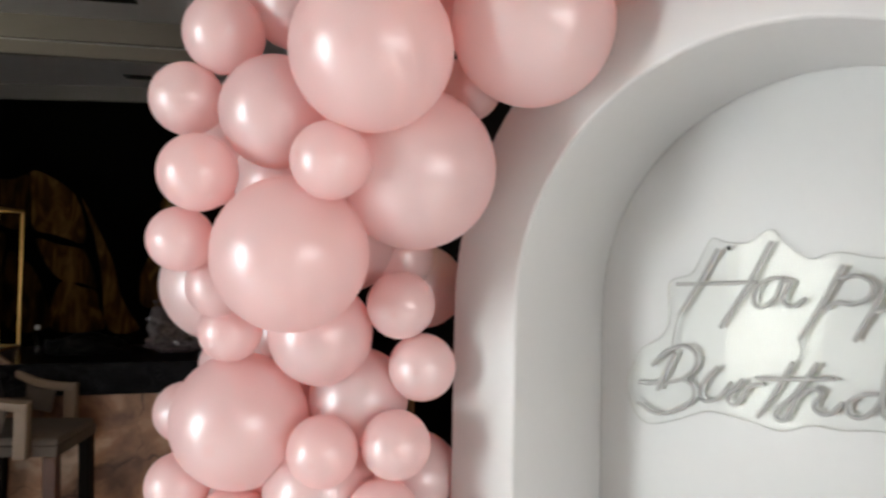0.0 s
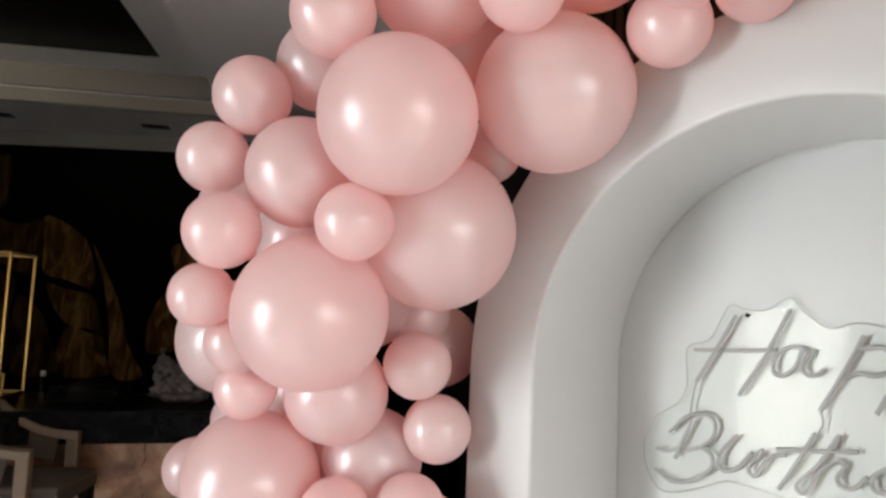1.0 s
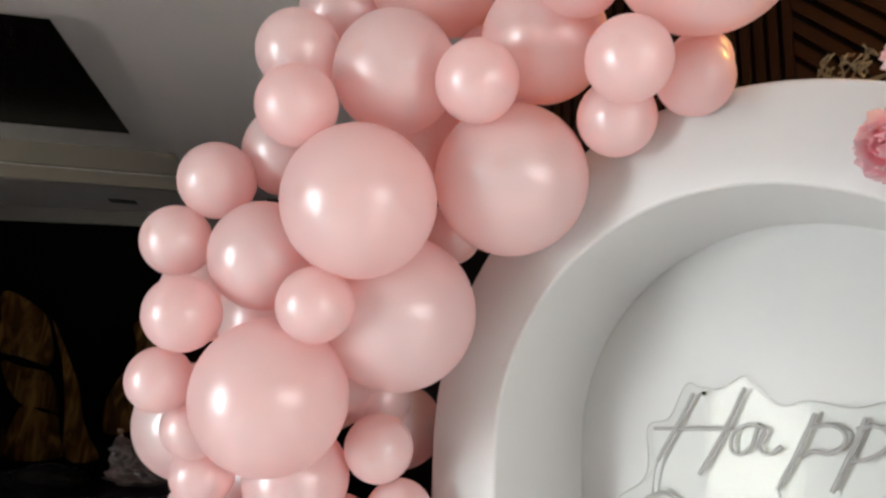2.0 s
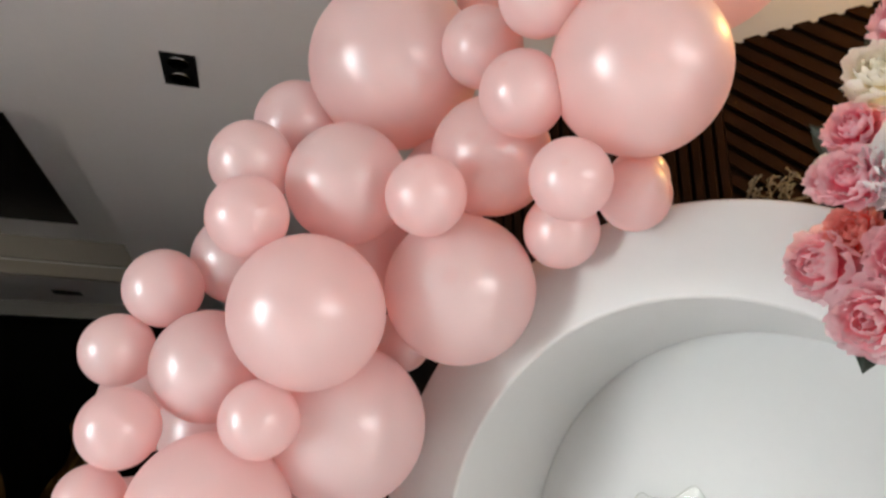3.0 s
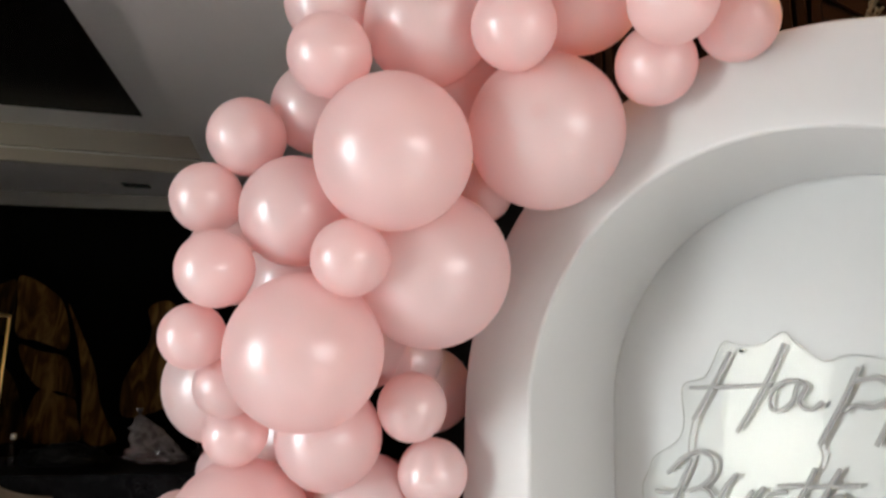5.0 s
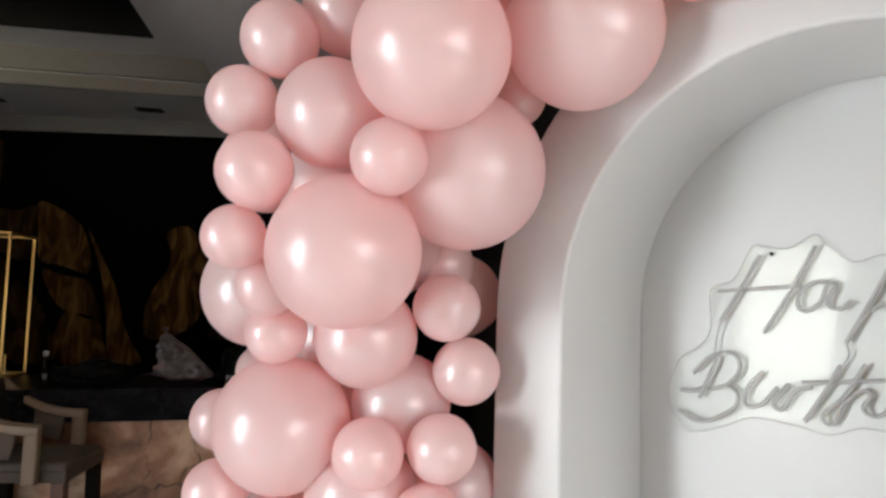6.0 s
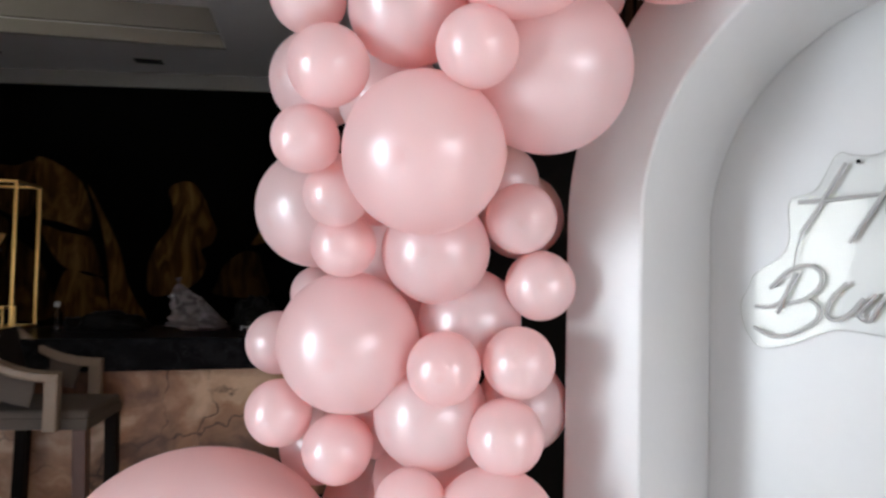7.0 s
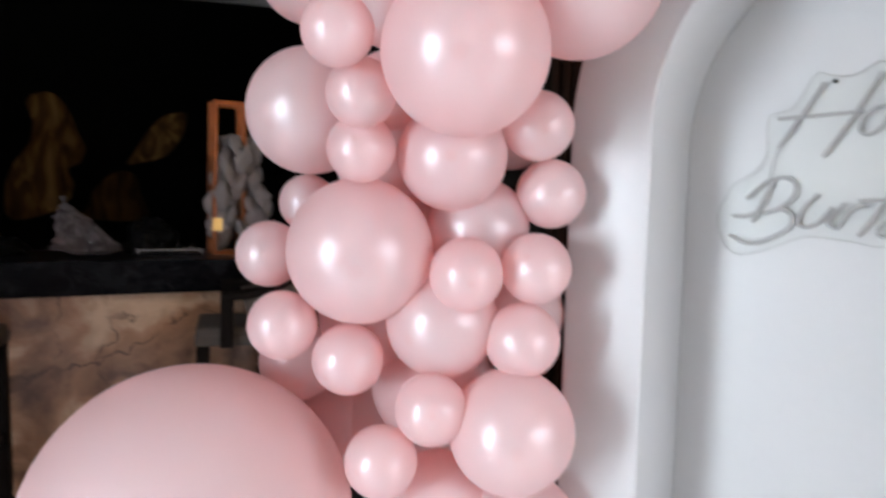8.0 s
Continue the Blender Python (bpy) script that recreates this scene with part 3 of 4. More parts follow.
# ---- balloons ----
BALLOONS = [
    (-0.071, 1.156, 1.711, 0.127),
    (0.047, 1.034, 2.015, 0.122),
    (0.303, 1.072, 2.084, 0.130),
    (0.132, 1.174, 1.859, 0.136),
    (-0.010, 1.067, 1.853, 0.060),
    (-0.100, 1.178, 1.945, 0.093),
    (-0.193, 1.216, 2.081, 0.068),
    (-0.255, 1.241, 1.973, 0.062),
    (-0.220, 1.165, 1.839, 0.063),
    (-0.253, 1.209, 1.733, 0.054),
    (-0.235, 1.512, 1.651, 0.119),
    (-0.200, 1.270, 1.655, 0.056),
    (-0.185, 1.321, 1.571, 0.057),
    (-0.022, 1.318, 1.567, 0.096),
    (0.121, 1.273, 1.624, 0.062),
    (0.166, 1.300, 1.507, 0.063),
    (0.192, 1.524, 1.650, 0.091),
    (-0.058, 1.027, 2.160, 0.065),
    (-0.076, 1.244, 2.155, 0.084),
    (0.099, 1.079, 2.258, 0.106),
    (0.209, 0.937, 2.192, 0.064),
    (0.343, 1.018, 2.317, 0.107),
    (0.395, 0.809, 2.189, 0.061),
    (0.444, 0.957, 2.166, 0.063),
    (0.537, 0.879, 2.210, 0.059),
    (-0.067, 1.126, 2.300, 0.073),
    (0.236, 1.249, 2.021, 0.058),
    (-0.170, 1.372, 1.397, 0.128),
    (-0.304, 1.540, 1.379, 0.063),
    (-0.293, 1.437, 1.259, 0.062),
    (-0.014, 1.260, 1.365, 0.063),
    (0.116, 1.255, 1.375, 0.062),
    (0.053, 1.368, 1.440, 0.0955),
    (0.095, 1.257, 1.248, 0.066),
    (-0.185, 1.386, 1.202, 0.063),
    (-0.022, 1.345, 1.272, 0.101),
    (-0.441, 1.525, 0.872, 0.298),
    (0.078, 1.252, 1.089, 0.110),
    (-0.063, 1.281, 1.131, 0.062),
    (-0.139, 1.319, 1.034, 0.063),
    (-0.004, 1.384, 0.900, 0.115),
    (-0.218, 1.700, 1.132, 0.085),
    (0.018, 1.700, 0.980, 0.150),
    (0.172, 1.420, 1.270, 0.090),
    (0.178, 1.116, 2.535, 0.164),
    (0.503, 0.779, 2.375, 0.136),
    (0.307, 0.956, 2.493, 0.072),
    (0.339, 0.850, 2.345, 0.068),
    (0.009, 1.219, 2.434, 0.086),
    (0.346, 0.788, 2.480, 0.063),
    (0.613, 0.767, 2.665, 0.186),
    (0.365, 1.110, 2.723, 0.062),
    (0.560, 0.900, 2.250, 0.050),
    (-0.236, 1.530, 1.915, 0.100),
    (-0.227, 1.567, 1.478, 0.056),
    (0.131, 1.438, 1.712, 0.070),
    (0.122, 1.334, 0.844, 0.141),
    (-0.100, 1.420, 1.860, 0.100),
    (0.020, 1.420, 1.750, 0.110),
    (0.040, 1.270, 2.020, 0.100),
    (0.160, 1.220, 2.200, 0.110),
    (0.290, 1.120, 2.300, 0.090),
    (-0.080, 1.520, 1.560, 0.100),
    (-0.030, 1.500, 1.420, 0.100),
    (-0.100, 1.520, 1.260, 0.110),
    (0.000, 1.470, 1.120, 0.110),
    (-0.120, 1.380, 1.680, 0.070),
    (-0.056, 1.764, 0.964, 0.150),
    (0.098, 1.613, 1.068, 0.118),
]


def balloon_mesh():
    prof = []
    for k in range(37):
        a = math.pi * k / 36
        z, r = math.cos(a), math.sin(a)
        if z < -0.55:
            f = (-0.55 - z) / 0.45
            z -= 0.14 * f * f
            r = r * (1 - 0.05 * f) + 0.045 * f
        prof.append((r, z))
    prof[0] = (0.0, 1.0)
    return mesh_of("latex", lathe(prof, 56), PEARL, True)


def knot_mesh():
    return mesh_of("knot", lathe([(0.0, -1.12), (0.05, -1.13), (0.075, -1.17), (0.05, -1.21), (0.045, -1.23), (0.10, -1.29), (0.105, -1.30), (0.0, -1.27)], 16), PEARL, True)


LATEX, KNOT = balloon_mesh(), knot_mesh()


def balloon(x, y, z, r, size):
    """One balloon of the garland, its crown outward from the garland's core."""
    out = Vector((-0.62, -0.78, 0.0)) + Vector((random.uniform(-0.45, 0.45), random.uniform(-0.3, 0.3), random.uniform(-0.5, 0.35)))
    turn = out.to_track_quat("Z", "Y").to_matrix().to_4x4()
    ob = thing("balloon", f"{size} pearl pink latex balloon in the garland beside the arch", "balloon",
               Matrix.Translation((x, y, z)) @ turn @ Matrix.Diagonal((r, r, r, 1)), "balloons of the garland")
    for name, data in (("latex", LATEX), ("knot", KNOT)):
        o = new(name, data)
        o.parent = ob
    return ob


for x, y, z, r in BALLOONS:
    balloon(x, y, z, r, "very large" if r > 0.18 else "large round" if r > 0.085 else "small round")


# ---- the bar ----
BAR = pose(-1.06, 3.78, 0, 0, 0, 8.5)
bar = thing("bar_counter", "bar counter clad in brown onyx with a black marble top", "bar counter", BAR)
part("front_panel", box(-2.2, 1.55, 0.0, 0.06, 0.1, 1.012), ONYX, bar, "polished brown onyx cladding with dark veins")
part("plinth", box(-2.2, 1.55, 0.05, 0.55, 0.0, 0.1), DARK_FELT, bar)
part("cabinet", box(-2.2, 1.55, 0.06, 0.55, 0.1, 1.0), DARK_FELT, bar)
part("worktop", box(-2.25, 1.6, -0.06, 0.68, 1.015, 1.175, 0.006), BLACK_MARBLE, bar, "black marble top with grey veins")
TOP = 1.175


def on_bar(x, y, turn=0):
    return BAR @ pose(x, y, TOP, 0, 0, turn)


# clear plastic bag, gathered to a point
bag = thing("plastic_bag", "crumpled clear plastic bag standing on the bar counter", "plastic bag", on_bar(0.21, 0.28))
bm = bmesh.new()
bmesh.ops.create_icosphere(bm, subdivisions=4, radius=1)
for v in bm.verts:
    up = (v.co.z + 1) / 2
    wide = (1 - up) ** 0.75 * 0.16 + 0.006
    d = Vector((v.co.x, v.co.y, 0))
    d = d.normalized() if d.length > 1e-4 else Vector((1, 0, 0))
    crease = 1 + 0.28 * noise.noise(Vector((d.x * 3.1, d.y * 3.1, up * 4))) + 0.35 * noise.noise(v.co * 5) + 0.22 * noise.noise(v.co * 11)
    flat = min(1.0, math.hypot(v.co.x, v.co.y) * 1.6)
    v.co = Vector((d.x * wide * crease * flat * 0.95 + 0.05 - 0.13 * up, d.y * wide * crease * flat * 0.8, up * 0.27))
part("film", bm, BAG, bag)
bm = bmesh.new()
for k in range(6):
    a = 2 * math.pi * k / 6
    rod((-0.08, 0, 0.264), (-0.08 + 0.016 * math.cos(a), 0.016 * math.sin(a), 0.292), 0.002, 0.006, 5, bm)
part("gathered_neck", bm, BAG, bag)


def gold_stand(m, w, h, d, label, r=0.0065):
    """An open box frame of square gold bars."""
    ob = thing("gold_frame_stand", label, "display stand", m, "gold stands on the bar")
    for x in (-w / 2, w / 2):
        for y in (-d / 2, d / 2):
            part("post", box(x - r, x + r, y - r, y + r, 2 * r, h - 2 * r, 0.001), GOLD, ob)
    for z in (0.0, h - 2 * r):
        for y in (-d / 2, d / 2):
            part("rail", box(-w / 2 - r, w / 2 + r, y - r, y + r, z, z + 2 * r, 0.001), GOLD, ob)
        for x in (-w / 2, w / 2):
            part("rail", box(x - r, x + r, -d / 2 + r, d / 2 - r, z, z + 2 * r, 0.001), GOLD, ob)
    return ob


gold_stand(pose(-1.948, 4.205, TOP), 0.322, 0.785, 0.31, "tall open gold metal frame stand on the bar counter")
gold_stand(pose(-1.93, 4.16, TOP), 0.175, 0.12, 0.14, "low open gold metal frame stand on the bar counter", 0.005)
# gilt cup on a black pedestal, inside the tall stand
dish = thing("gilt_dish", "small gilt cup on a black pedestal inside the gold stand", "dish", pose(-1.99, 4.24, TOP))
part("pedestal", lathe([(0.0, 0.0), (0.05, 0.0), (0.048, 0.02), (0.03, 0.05), (0.028, 0.38), (0.06, 0.42), (0.062, 0.432), (0.0, 0.432)], 20), BLACK_PLASTIC, dish, "black pedestal", True)
part("bowl", lathe([(0.0, 0.432), (0.03, 0.433), (0.05, 0.45), (0.062, 0.49), (0.058, 0.488), (0.046, 0.456), (0.0, 0.442)], 20), GOLD, dish, smooth=True)
for k in range(9):
    a = 2 * math.pi * k / 9
    part("leaf_ornament", rod((0.05 * math.cos(a), 0.05 * math.sin(a), 0.45), (0.068 * math.cos(a + 0.2), 0.068 * math.sin(a + 0.2), 0.51), 0.006, 0.012, 6), GOLD, dish)
# bottle and small jar beside the stands
bottle = thing("bottle", "small clear glass bottle with a pale cap on the bar counter", "bottle", on_bar(-0.46, 0.33))
part("body", lathe([(0.0, 0.0), (0.022, 0.0), (0.024, 0.01), (0.024, 0.09), (0.012, 0.115), (0.012, 0.13), (0.0, 0.13)], 16), CLEAR_GLASS, bottle, smooth=True)
part("cap", lathe([(0.0, 0.13), (0.014, 0.13), (0.014, 0.155), (0.0, 0.157)], 16), GREY_TUBE, bottle, smooth=True)
# heap of black cloth
for x, w, h in ((-0.22, 0.2, 0.10), (0.55, 0.13, 0.17)):
    bm = bmesh.new()
    bmesh.ops.create_icosphere(bm, subdivisions=4, radius=1)
    for v in bm.verts:
        k = 1 + 0.35 * noise.noise(v.co * 2.2 + Vector((x * 9, 0, 0))) + 0.1 * noise.noise(v.co * 7)
        v.co = Vector((v.co.x * w * k, v.co.y * 0.12 * k, max(0.0, (v.co.z * 0.75 + 0.25) * h * k)))
    ob = part("black_bag", bm, BLACK_PLASTIC, None, "crumpled black bag lying on the bar counter", True, on_bar(x, 0.36))
    tagged(ob, category="bag")
# pale paper sheets behind
ob = part("paper_sheet", box(-0.16, 0.16, -0.1, 0.1, 0.0, 0.006, 0.001), FEATHER, None, "pale folded paper sheets lying on the bar counter", False, on_bar(-0.28, 0.56, 8))
tagged(ob, category="paper")
# tray of small glasses
tray = thing("glass_tray", "black tray of small upturned glasses on the bar counter", "tray", on_bar(0.62, 0.30))
part("base", box(-0.16, 0.16, -0.09, 0.09, 0.0, 0.012, 0.003), BLACK_PLASTIC, tray)
for y in (-0.088, 0.088):
    part("rail", box(-0.16, 0.16, y - 0.004, y + 0.004, 0.026, 0.034, 0.002), GREY_TUBE, tray)
for x in (-0.156, 0.156):
    part("rail", box(x - 0.004, x + 0.004, -0.084, 0.084, 0.012, 0.034, 0.002), GREY_TUBE, tray)
glass = bmesh.new()
lathe([(0.030, 0.013), (0.030, 0.016), (0.022, 0.075), (0.0, 0.078)], 16, glass)
glass = mesh_of("glass", glass, CLEAR_GLASS, True)
for i in range(4):
    for j in range(2):
        o = new("glass", glass)
        o.parent, o.location = tray, (-0.115 + 0.077 * i, -0.04 + 0.08 * j, 0)
# copper frame holding white feathers
lamp = thing("feather_vase", "copper framed vase with white feathers on the bar counter", "vase", on_bar(0.92, 0.30))
for x in (-0.075, 0.075):
    for y in (-0.06, 0.06):
        part("post", box(x - 0.012, x + 0.012, y - 0.012, y + 0.012, 0.0, 0.83, 0.002), COPPER, lamp)
for z in (0.0, 0.806):
    for y in (-0.06, 0.06):
        part("rail", box(-0.063, 0.063, y - 0.012, y + 0.012, z, z + 0.024, 0.002), COPPER, lamp)
part("plaque", box(-0.09, -0.035, -0.08, -0.073, 0.13, 0.20, 0.001), GOLD, lamp, "small shiny gold plaque")
for k in range(30):
    bm = bmesh.new()
    bmesh.ops.create_icosphere(bm, subdivisions=3, radius=1)
    for v in bm.verts:
        v.co *= 1 + 0.45 * noise.noise(v.co * 2.2 + Vector((k * 3.7, 0, 0))) + 0.15 * noise.noise(v.co * 6 + Vector((k, 0, 0)))
    up = (k + 0.5) / 30
    a, h = k * 2.4, 0.09 + 0.52 * up
    r = 0.065 + 0.02 * math.sin(k * 1.7)
    out = 0.07 + 0.05 * math.sin(3.0 * up + 0.4)
    part("feather", bm, FEATHER, lamp, smooth=True, m=Matrix.Translation((0.06 + out * math.cos(a), 0.055 * math.sin(a) - 0.03, h)) @ pose(0, 0, 0, 25 * math.sin(a), 30 * math.cos(a), 40 * k)
         @ Matrix.Diagonal((r * 0.8, r * 0.45, r * 1.2, 1)))


# ---- bar stools ----
def sweep(points, w, h):
    """A squared bar along points, w across (y) and h deep."""
    bm = bmesh.new()
    rings = []
    for k, p in enumerate(points):
        a, b = points[max(0, k - 1)], points[min(len(points) - 1, k + 1)]
        d = Vector((b[0] - a[0], 0, b[1] - a[1])).normalized()
        n = Vector((-d.z, 0, d.x))
        c = Vector((p[0], 0, p[1]))
        rings.append([bm.verts.new(c + n * i * h / 2 + Vector((0, j * w / 2, 0))) for i, j in ((1, 1), (1, -1), (-1, -1), (-1, 1))])
    for a, b in zip(rings, rings[1:]):
        for i in range(4):
            j = (i + 1) % 4
            bm.faces.new((a[i], a[j], b[j], b[i]))
    bm.faces.new(rings[0])
    bm.faces.new(rings[-1][::-1])
    bmesh.ops.recalc_face_normals(bm, faces=bm.faces)
    bmesh.ops.bevel(bm, geom=[e for e in bm.edges if e.calc_face_angle(0) > 0.8], offset=0.005, segments=2, affect="EDGES", profile=0.5)
    return bm


def bar_stool(m, arms, label):
    """Faces +x, stands on z = 0, its seat centre over the origin."""
    st = thing("bar_stool", label, "bar stool", m, "stools at the bar")
    part("seat", box(-0.215, 0.225, -0.205, 0.205, 0.875, 0.925, 0.016), FABRIC, st, smooth=True)
    part("apron", box(-0.22, 0.23, -0.215, 0.215, 0.845, 0.893, 0.006), FABRIC, st, "taupe fabric apron below the seat")
    curve = [(-0.27, 1.215), (-0.225, 1.178), (-0.17, 1.14), (-0.11, 1.108), (-0.05, 1.085), (0.02, 1.070), (0.09, 1.064), (0.125, 1.064)]
    for y in (-0.24, 0.24):
        part("armrest", sweep(curve, 0.05, 0.036), arms, st, "curved wooden armrest", True, Matrix.Translation((0, y, 0)))
        # a fine bead along the arm's upper edge
        part("bead", sweep([(x, z + 0.021) for x, z in curve], 0.012, 0.008), arms, st, "", True, Matrix.Translation((0, y * 0.93, 0)))
        part("arm_post", box(0.070, 0.125, y - 0.024, y + 0.024, 0.846, 1.05, 0.005), arms, st)
        part("side_panel", sweep([(x, z - 0.075) for x, z in curve[:6]], 0.016, 0.11), FABRIC, st, "", True, Matrix.Translation((0, y * 0.97, 0)))
    part("backrest", sweep([(-0.205, 0.93), (-0.225, 1.03), (-0.25, 1.13), (-0.275, 1.225)], 0.43, 0.055), LEATHER, st, "dark brown leather backrest", True)
    for x in (-0.19, 0.195):
        for y in (-0.185, 0.185):
            bm = box(x - 0.027, x + 0.027, y - 0.027, y + 0.027, 0.0, 0.845, 0.003)
            for v in bm.verts:
                k = 1 - v.co.z / 0.845
                v.co.x += math.copysign(0.02 * k, x)
            # one front leg in a lighter reddish brown, its lit tone put into the colour
            part("leg", bm, LIT_LEG_WOOD if (x > 0 and y < 0) else DARK_WOOD, st)
    for y in (-0.185, 0.185):
        part("footrest", box(-0.17, 0.17, y - 0.012, y + 0.012, 0.36, 0.40, 0.003), DARK_WOOD, st)
    for x in (-0.2, 0.205):
        part("footrest", box(x - 0.012, x + 0.012, -0.158, 0.158, 0.42, 0.46, 0.003), DARK_WOOD, st)
    return st


bar_stool(pose(-1.365, 3.43, 0, 0, 0, -3), OAK, "taupe upholstered bar stool with pale curved wooden arms")
bar_stool(pose(-0.14, 3.50, 0, 0, 0, 176), DARK_WOOD, "dark upholstered bar stool turned along the counter")

# ---- ceiling fittings ----
def twin_downlight(x, y, turn=0):
    ob = thing("twin_downlight", "square black twin downlight set in the ceiling", "downlight", pose(x, y, SOFFIT, 0, 0, turn), "ceiling downlights")
    part("housing", box(-0.062, 0.062, -0.107, 0.107, -0.006, 0.0, 0.001), BLACK_PLASTIC, ob)
    for y0 in (-0.052, 0.052):
        part("reflector", lathe([(0.040, -0.0065), (0.040, -0.009), (0.034, -0.009), (0.020, -0.0075), (0.0, -0.0075)], 24), CHROME, ob, smooth=True).location = (0, y0, 0)
    return ob


twin_downlight(-0.42, 2.365)
twin_downlight(-0.37, 5.75)
for x, y in ((-2.87, 6.08), (-1.64, 6.085)):
    ob = thing("downlight", "black recessed downlight in the dark soffit", "downlight", pose(x, y, SOFFIT), "ceiling downlights")
    part("housing", box(-0.11, 0.11, -0.06, 0.06, -0.006, 0.0, 0.002), BLACK_PLASTIC, ob)
    part("trim", lathe([(0.046, -0.0062), (0.046, -0.010), (0.036, -0.010), (0.034, -0.0065)], 20), BLACK_PLASTIC, ob, smooth=True)
lamp = thing("ceiling_lamp", "small warm glass ceiling lamp near the slatted wall", "ceiling lamp", pose(1.42, 0.73, SOFFIT))
part("rose", lathe([(0.0, 0.0), (0.06, 0.0), (0.06, -0.015), (0.012, -0.03), (0.012, -0.15), (0.0, -0.15)], 24), GOLD, lamp, smooth=True)
globe = part("globe", lathe([(0.012, -0.15), (0.05, -0.17), (0.085, -0.22), (0.095, -0.27), (0.085, -0.32), (0.05, -0.37), (0.0, -0.38)], 28), CLEAR_GLASS, lamp, smooth=True)
globe.visible_shadow = False


# ---- the acrylic sign in the niche ----
# outline and strokes are in the panel's own x and height
SIGN_Y = NICHE - 0.011
sign = thing("birthday_sign", "clear acrylic Happy Birthday sign with unlit grey tube lettering", "sign", ARCH @ Matrix.Translation((0.35, 0, 1.70)) @ Matrix.Diagonal((1.0095, 1, 1.0095, 1)) @ Matrix.Translation((-0.35, 0, -1.70)))
PLATE = ((-0.330, 1.515), (-0.318, 1.540), (-0.273, 1.572), (-0.258, 1.607), (-0.257, 1.674), (-0.214, 1.693), (-0.179, 1.754), (-0.152, 1.750), (-0.114, 1.749),
         (-0.073, 1.771), (-0.053, 1.750), (-0.014, 1.721), (0.030, 1.732), (0.096, 1.723), (0.16, 1.735), (0.22, 1.70), (0.245, 1.63), (0.25, 1.56), (0.27, 1.50),
         (0.25, 1.42), (0.19, 1.40), (0.15, 1.43), (0.100, 1.453), (0.039, 1.445), (-0.008, 1.445), (-0.053, 1.428), (-0.101, 1.435), (-0.157, 1.441), (-0.190, 1.439),
         (-0.246, 1.414), (-0.304, 1.400), (-0.335, 1.431), (-0.345, 1.48))


plate = part("plate", prism(smooth_loop(PLATE), SIGN_Y - 0.002, SIGN_Y + 0.002), ACRYLIC, sign, "glossy clear acrylic plate")
plate.visible_shadow = False
STROKES = (
    ((-0.164, 1.738), (-0.200, 1.675), (-0.238, 1.613)), ((-0.071, 1.751), (-0.115, 1.666), (-0.159, 1.596)), ((-0.242, 1.671), (-0.167, 1.675), (-0.094, 1.680)),
    ((-0.050, 1.688), (-0.079, 1.684), (-0.100, 1.657), (-0.094, 1.638), (-0.067, 1.649), (-0.044, 1.684), (-0.052, 1.650), (-0.038, 1.641), (-0.016, 1.655)),
    ((0.040, 1.712), (0.011, 1.653), (-0.026, 1.585)), ((0.012, 1.640), (0.030, 1.651), (0.058, 1.650), (0.082, 1.676), (0.068, 1.693), (0.030, 1.690)),
    ((0.112, 1.708), (0.099, 1.677), (0.078, 1.634), (0.056, 1.590)), ((0.085, 1.640), (0.115, 1.648), (0.142, 1.676), (0.130, 1.695), (0.098, 1.690)),
    ((0.165, 1.690), (0.158, 1.655), (0.180, 1.650), (0.205, 1.690), (0.188, 1.630), (0.160, 1.585), (0.140, 1.600)),
    ((-0.244, 1.542), (-0.261, 1.506), (-0.279, 1.466)), ((-0.291, 1.513), (-0.248, 1.550), (-0.212, 1.552), (-0.202, 1.530), (-0.226, 1.497), (-0.261, 1.484)),
    ((-0.261, 1.484), (-0.218, 1.491), (-0.206, 1.470), (-0.235, 1.439), (-0.282, 1.423), (-0.320, 1.438)), ((-0.317, 1.478), (-0.290, 1.478), (-0.268, 1.488)),
    ((-0.162, 1.525), (-0.192, 1.485), (-0.192, 1.464), (-0.171, 1.463), (-0.136, 1.499)), ((-0.117, 1.508), (-0.138, 1.462), (-0.104, 1.498), (-0.080, 1.505)),
    ((-0.034, 1.547), (-0.063, 1.493), (-0.092, 1.446)), ((-0.095, 1.512), (-0.031, 1.519), (0.029, 1.527)),
    ((0.003, 1.550), (-0.028, 1.498), (-0.059, 1.448), (-0.023, 1.493), (0.007, 1.505), (-0.001, 1.476), (0.016, 1.468), (0.042, 1.491)),
    ((0.091, 1.512), (0.062, 1.504), (0.047, 1.480), (0.060, 1.470), (0.084, 1.486), (0.128, 1.580), (0.096, 1.500), (0.104, 1.474), (0.12, 1.48)),
    ((0.175, 1.515), (0.148, 1.508), (0.132, 1.482), (0.148, 1.472), (0.172, 1.500), (0.168, 1.478), (0.185, 1.478)),
    ((0.200, 1.520), (0.196, 1.485), (0.222, 1.490), (0.242, 1.522), (0.222, 1.455), (0.195, 1.425)),
)


def tube(name, pts, y, radius, mat, parent, taper=True):
    """A round tube along a smooth line through pts."""
    cu = bpy.data.curves.new(name, "CURVE")
    cu.dimensions, cu.bevel_depth, cu.bevel_resolution, cu.resolution_u, cu.use_fill_caps = "3D", radius, 3, 8, True
    sp = cu.splines.new("BEZIER")
    sp.bezier_points.add(len(pts) - 1)
    for b, p in zip(sp.bezier_points, pts):
        b.co = (p[0], y, p[1]) if len(p) == 2 else p
        b.handle_left_type = b.handle_right_type = "AUTO"
    made = new(name, cu)
    me = bpy.data.meshes.new_from_object(made)
    bpy.data.objects.remove(made)
    me.materials.append(mat)
    for f in me.polygons:
        f.use_smooth = True
    o = new(name, me)
    o.parent = parent
    return o


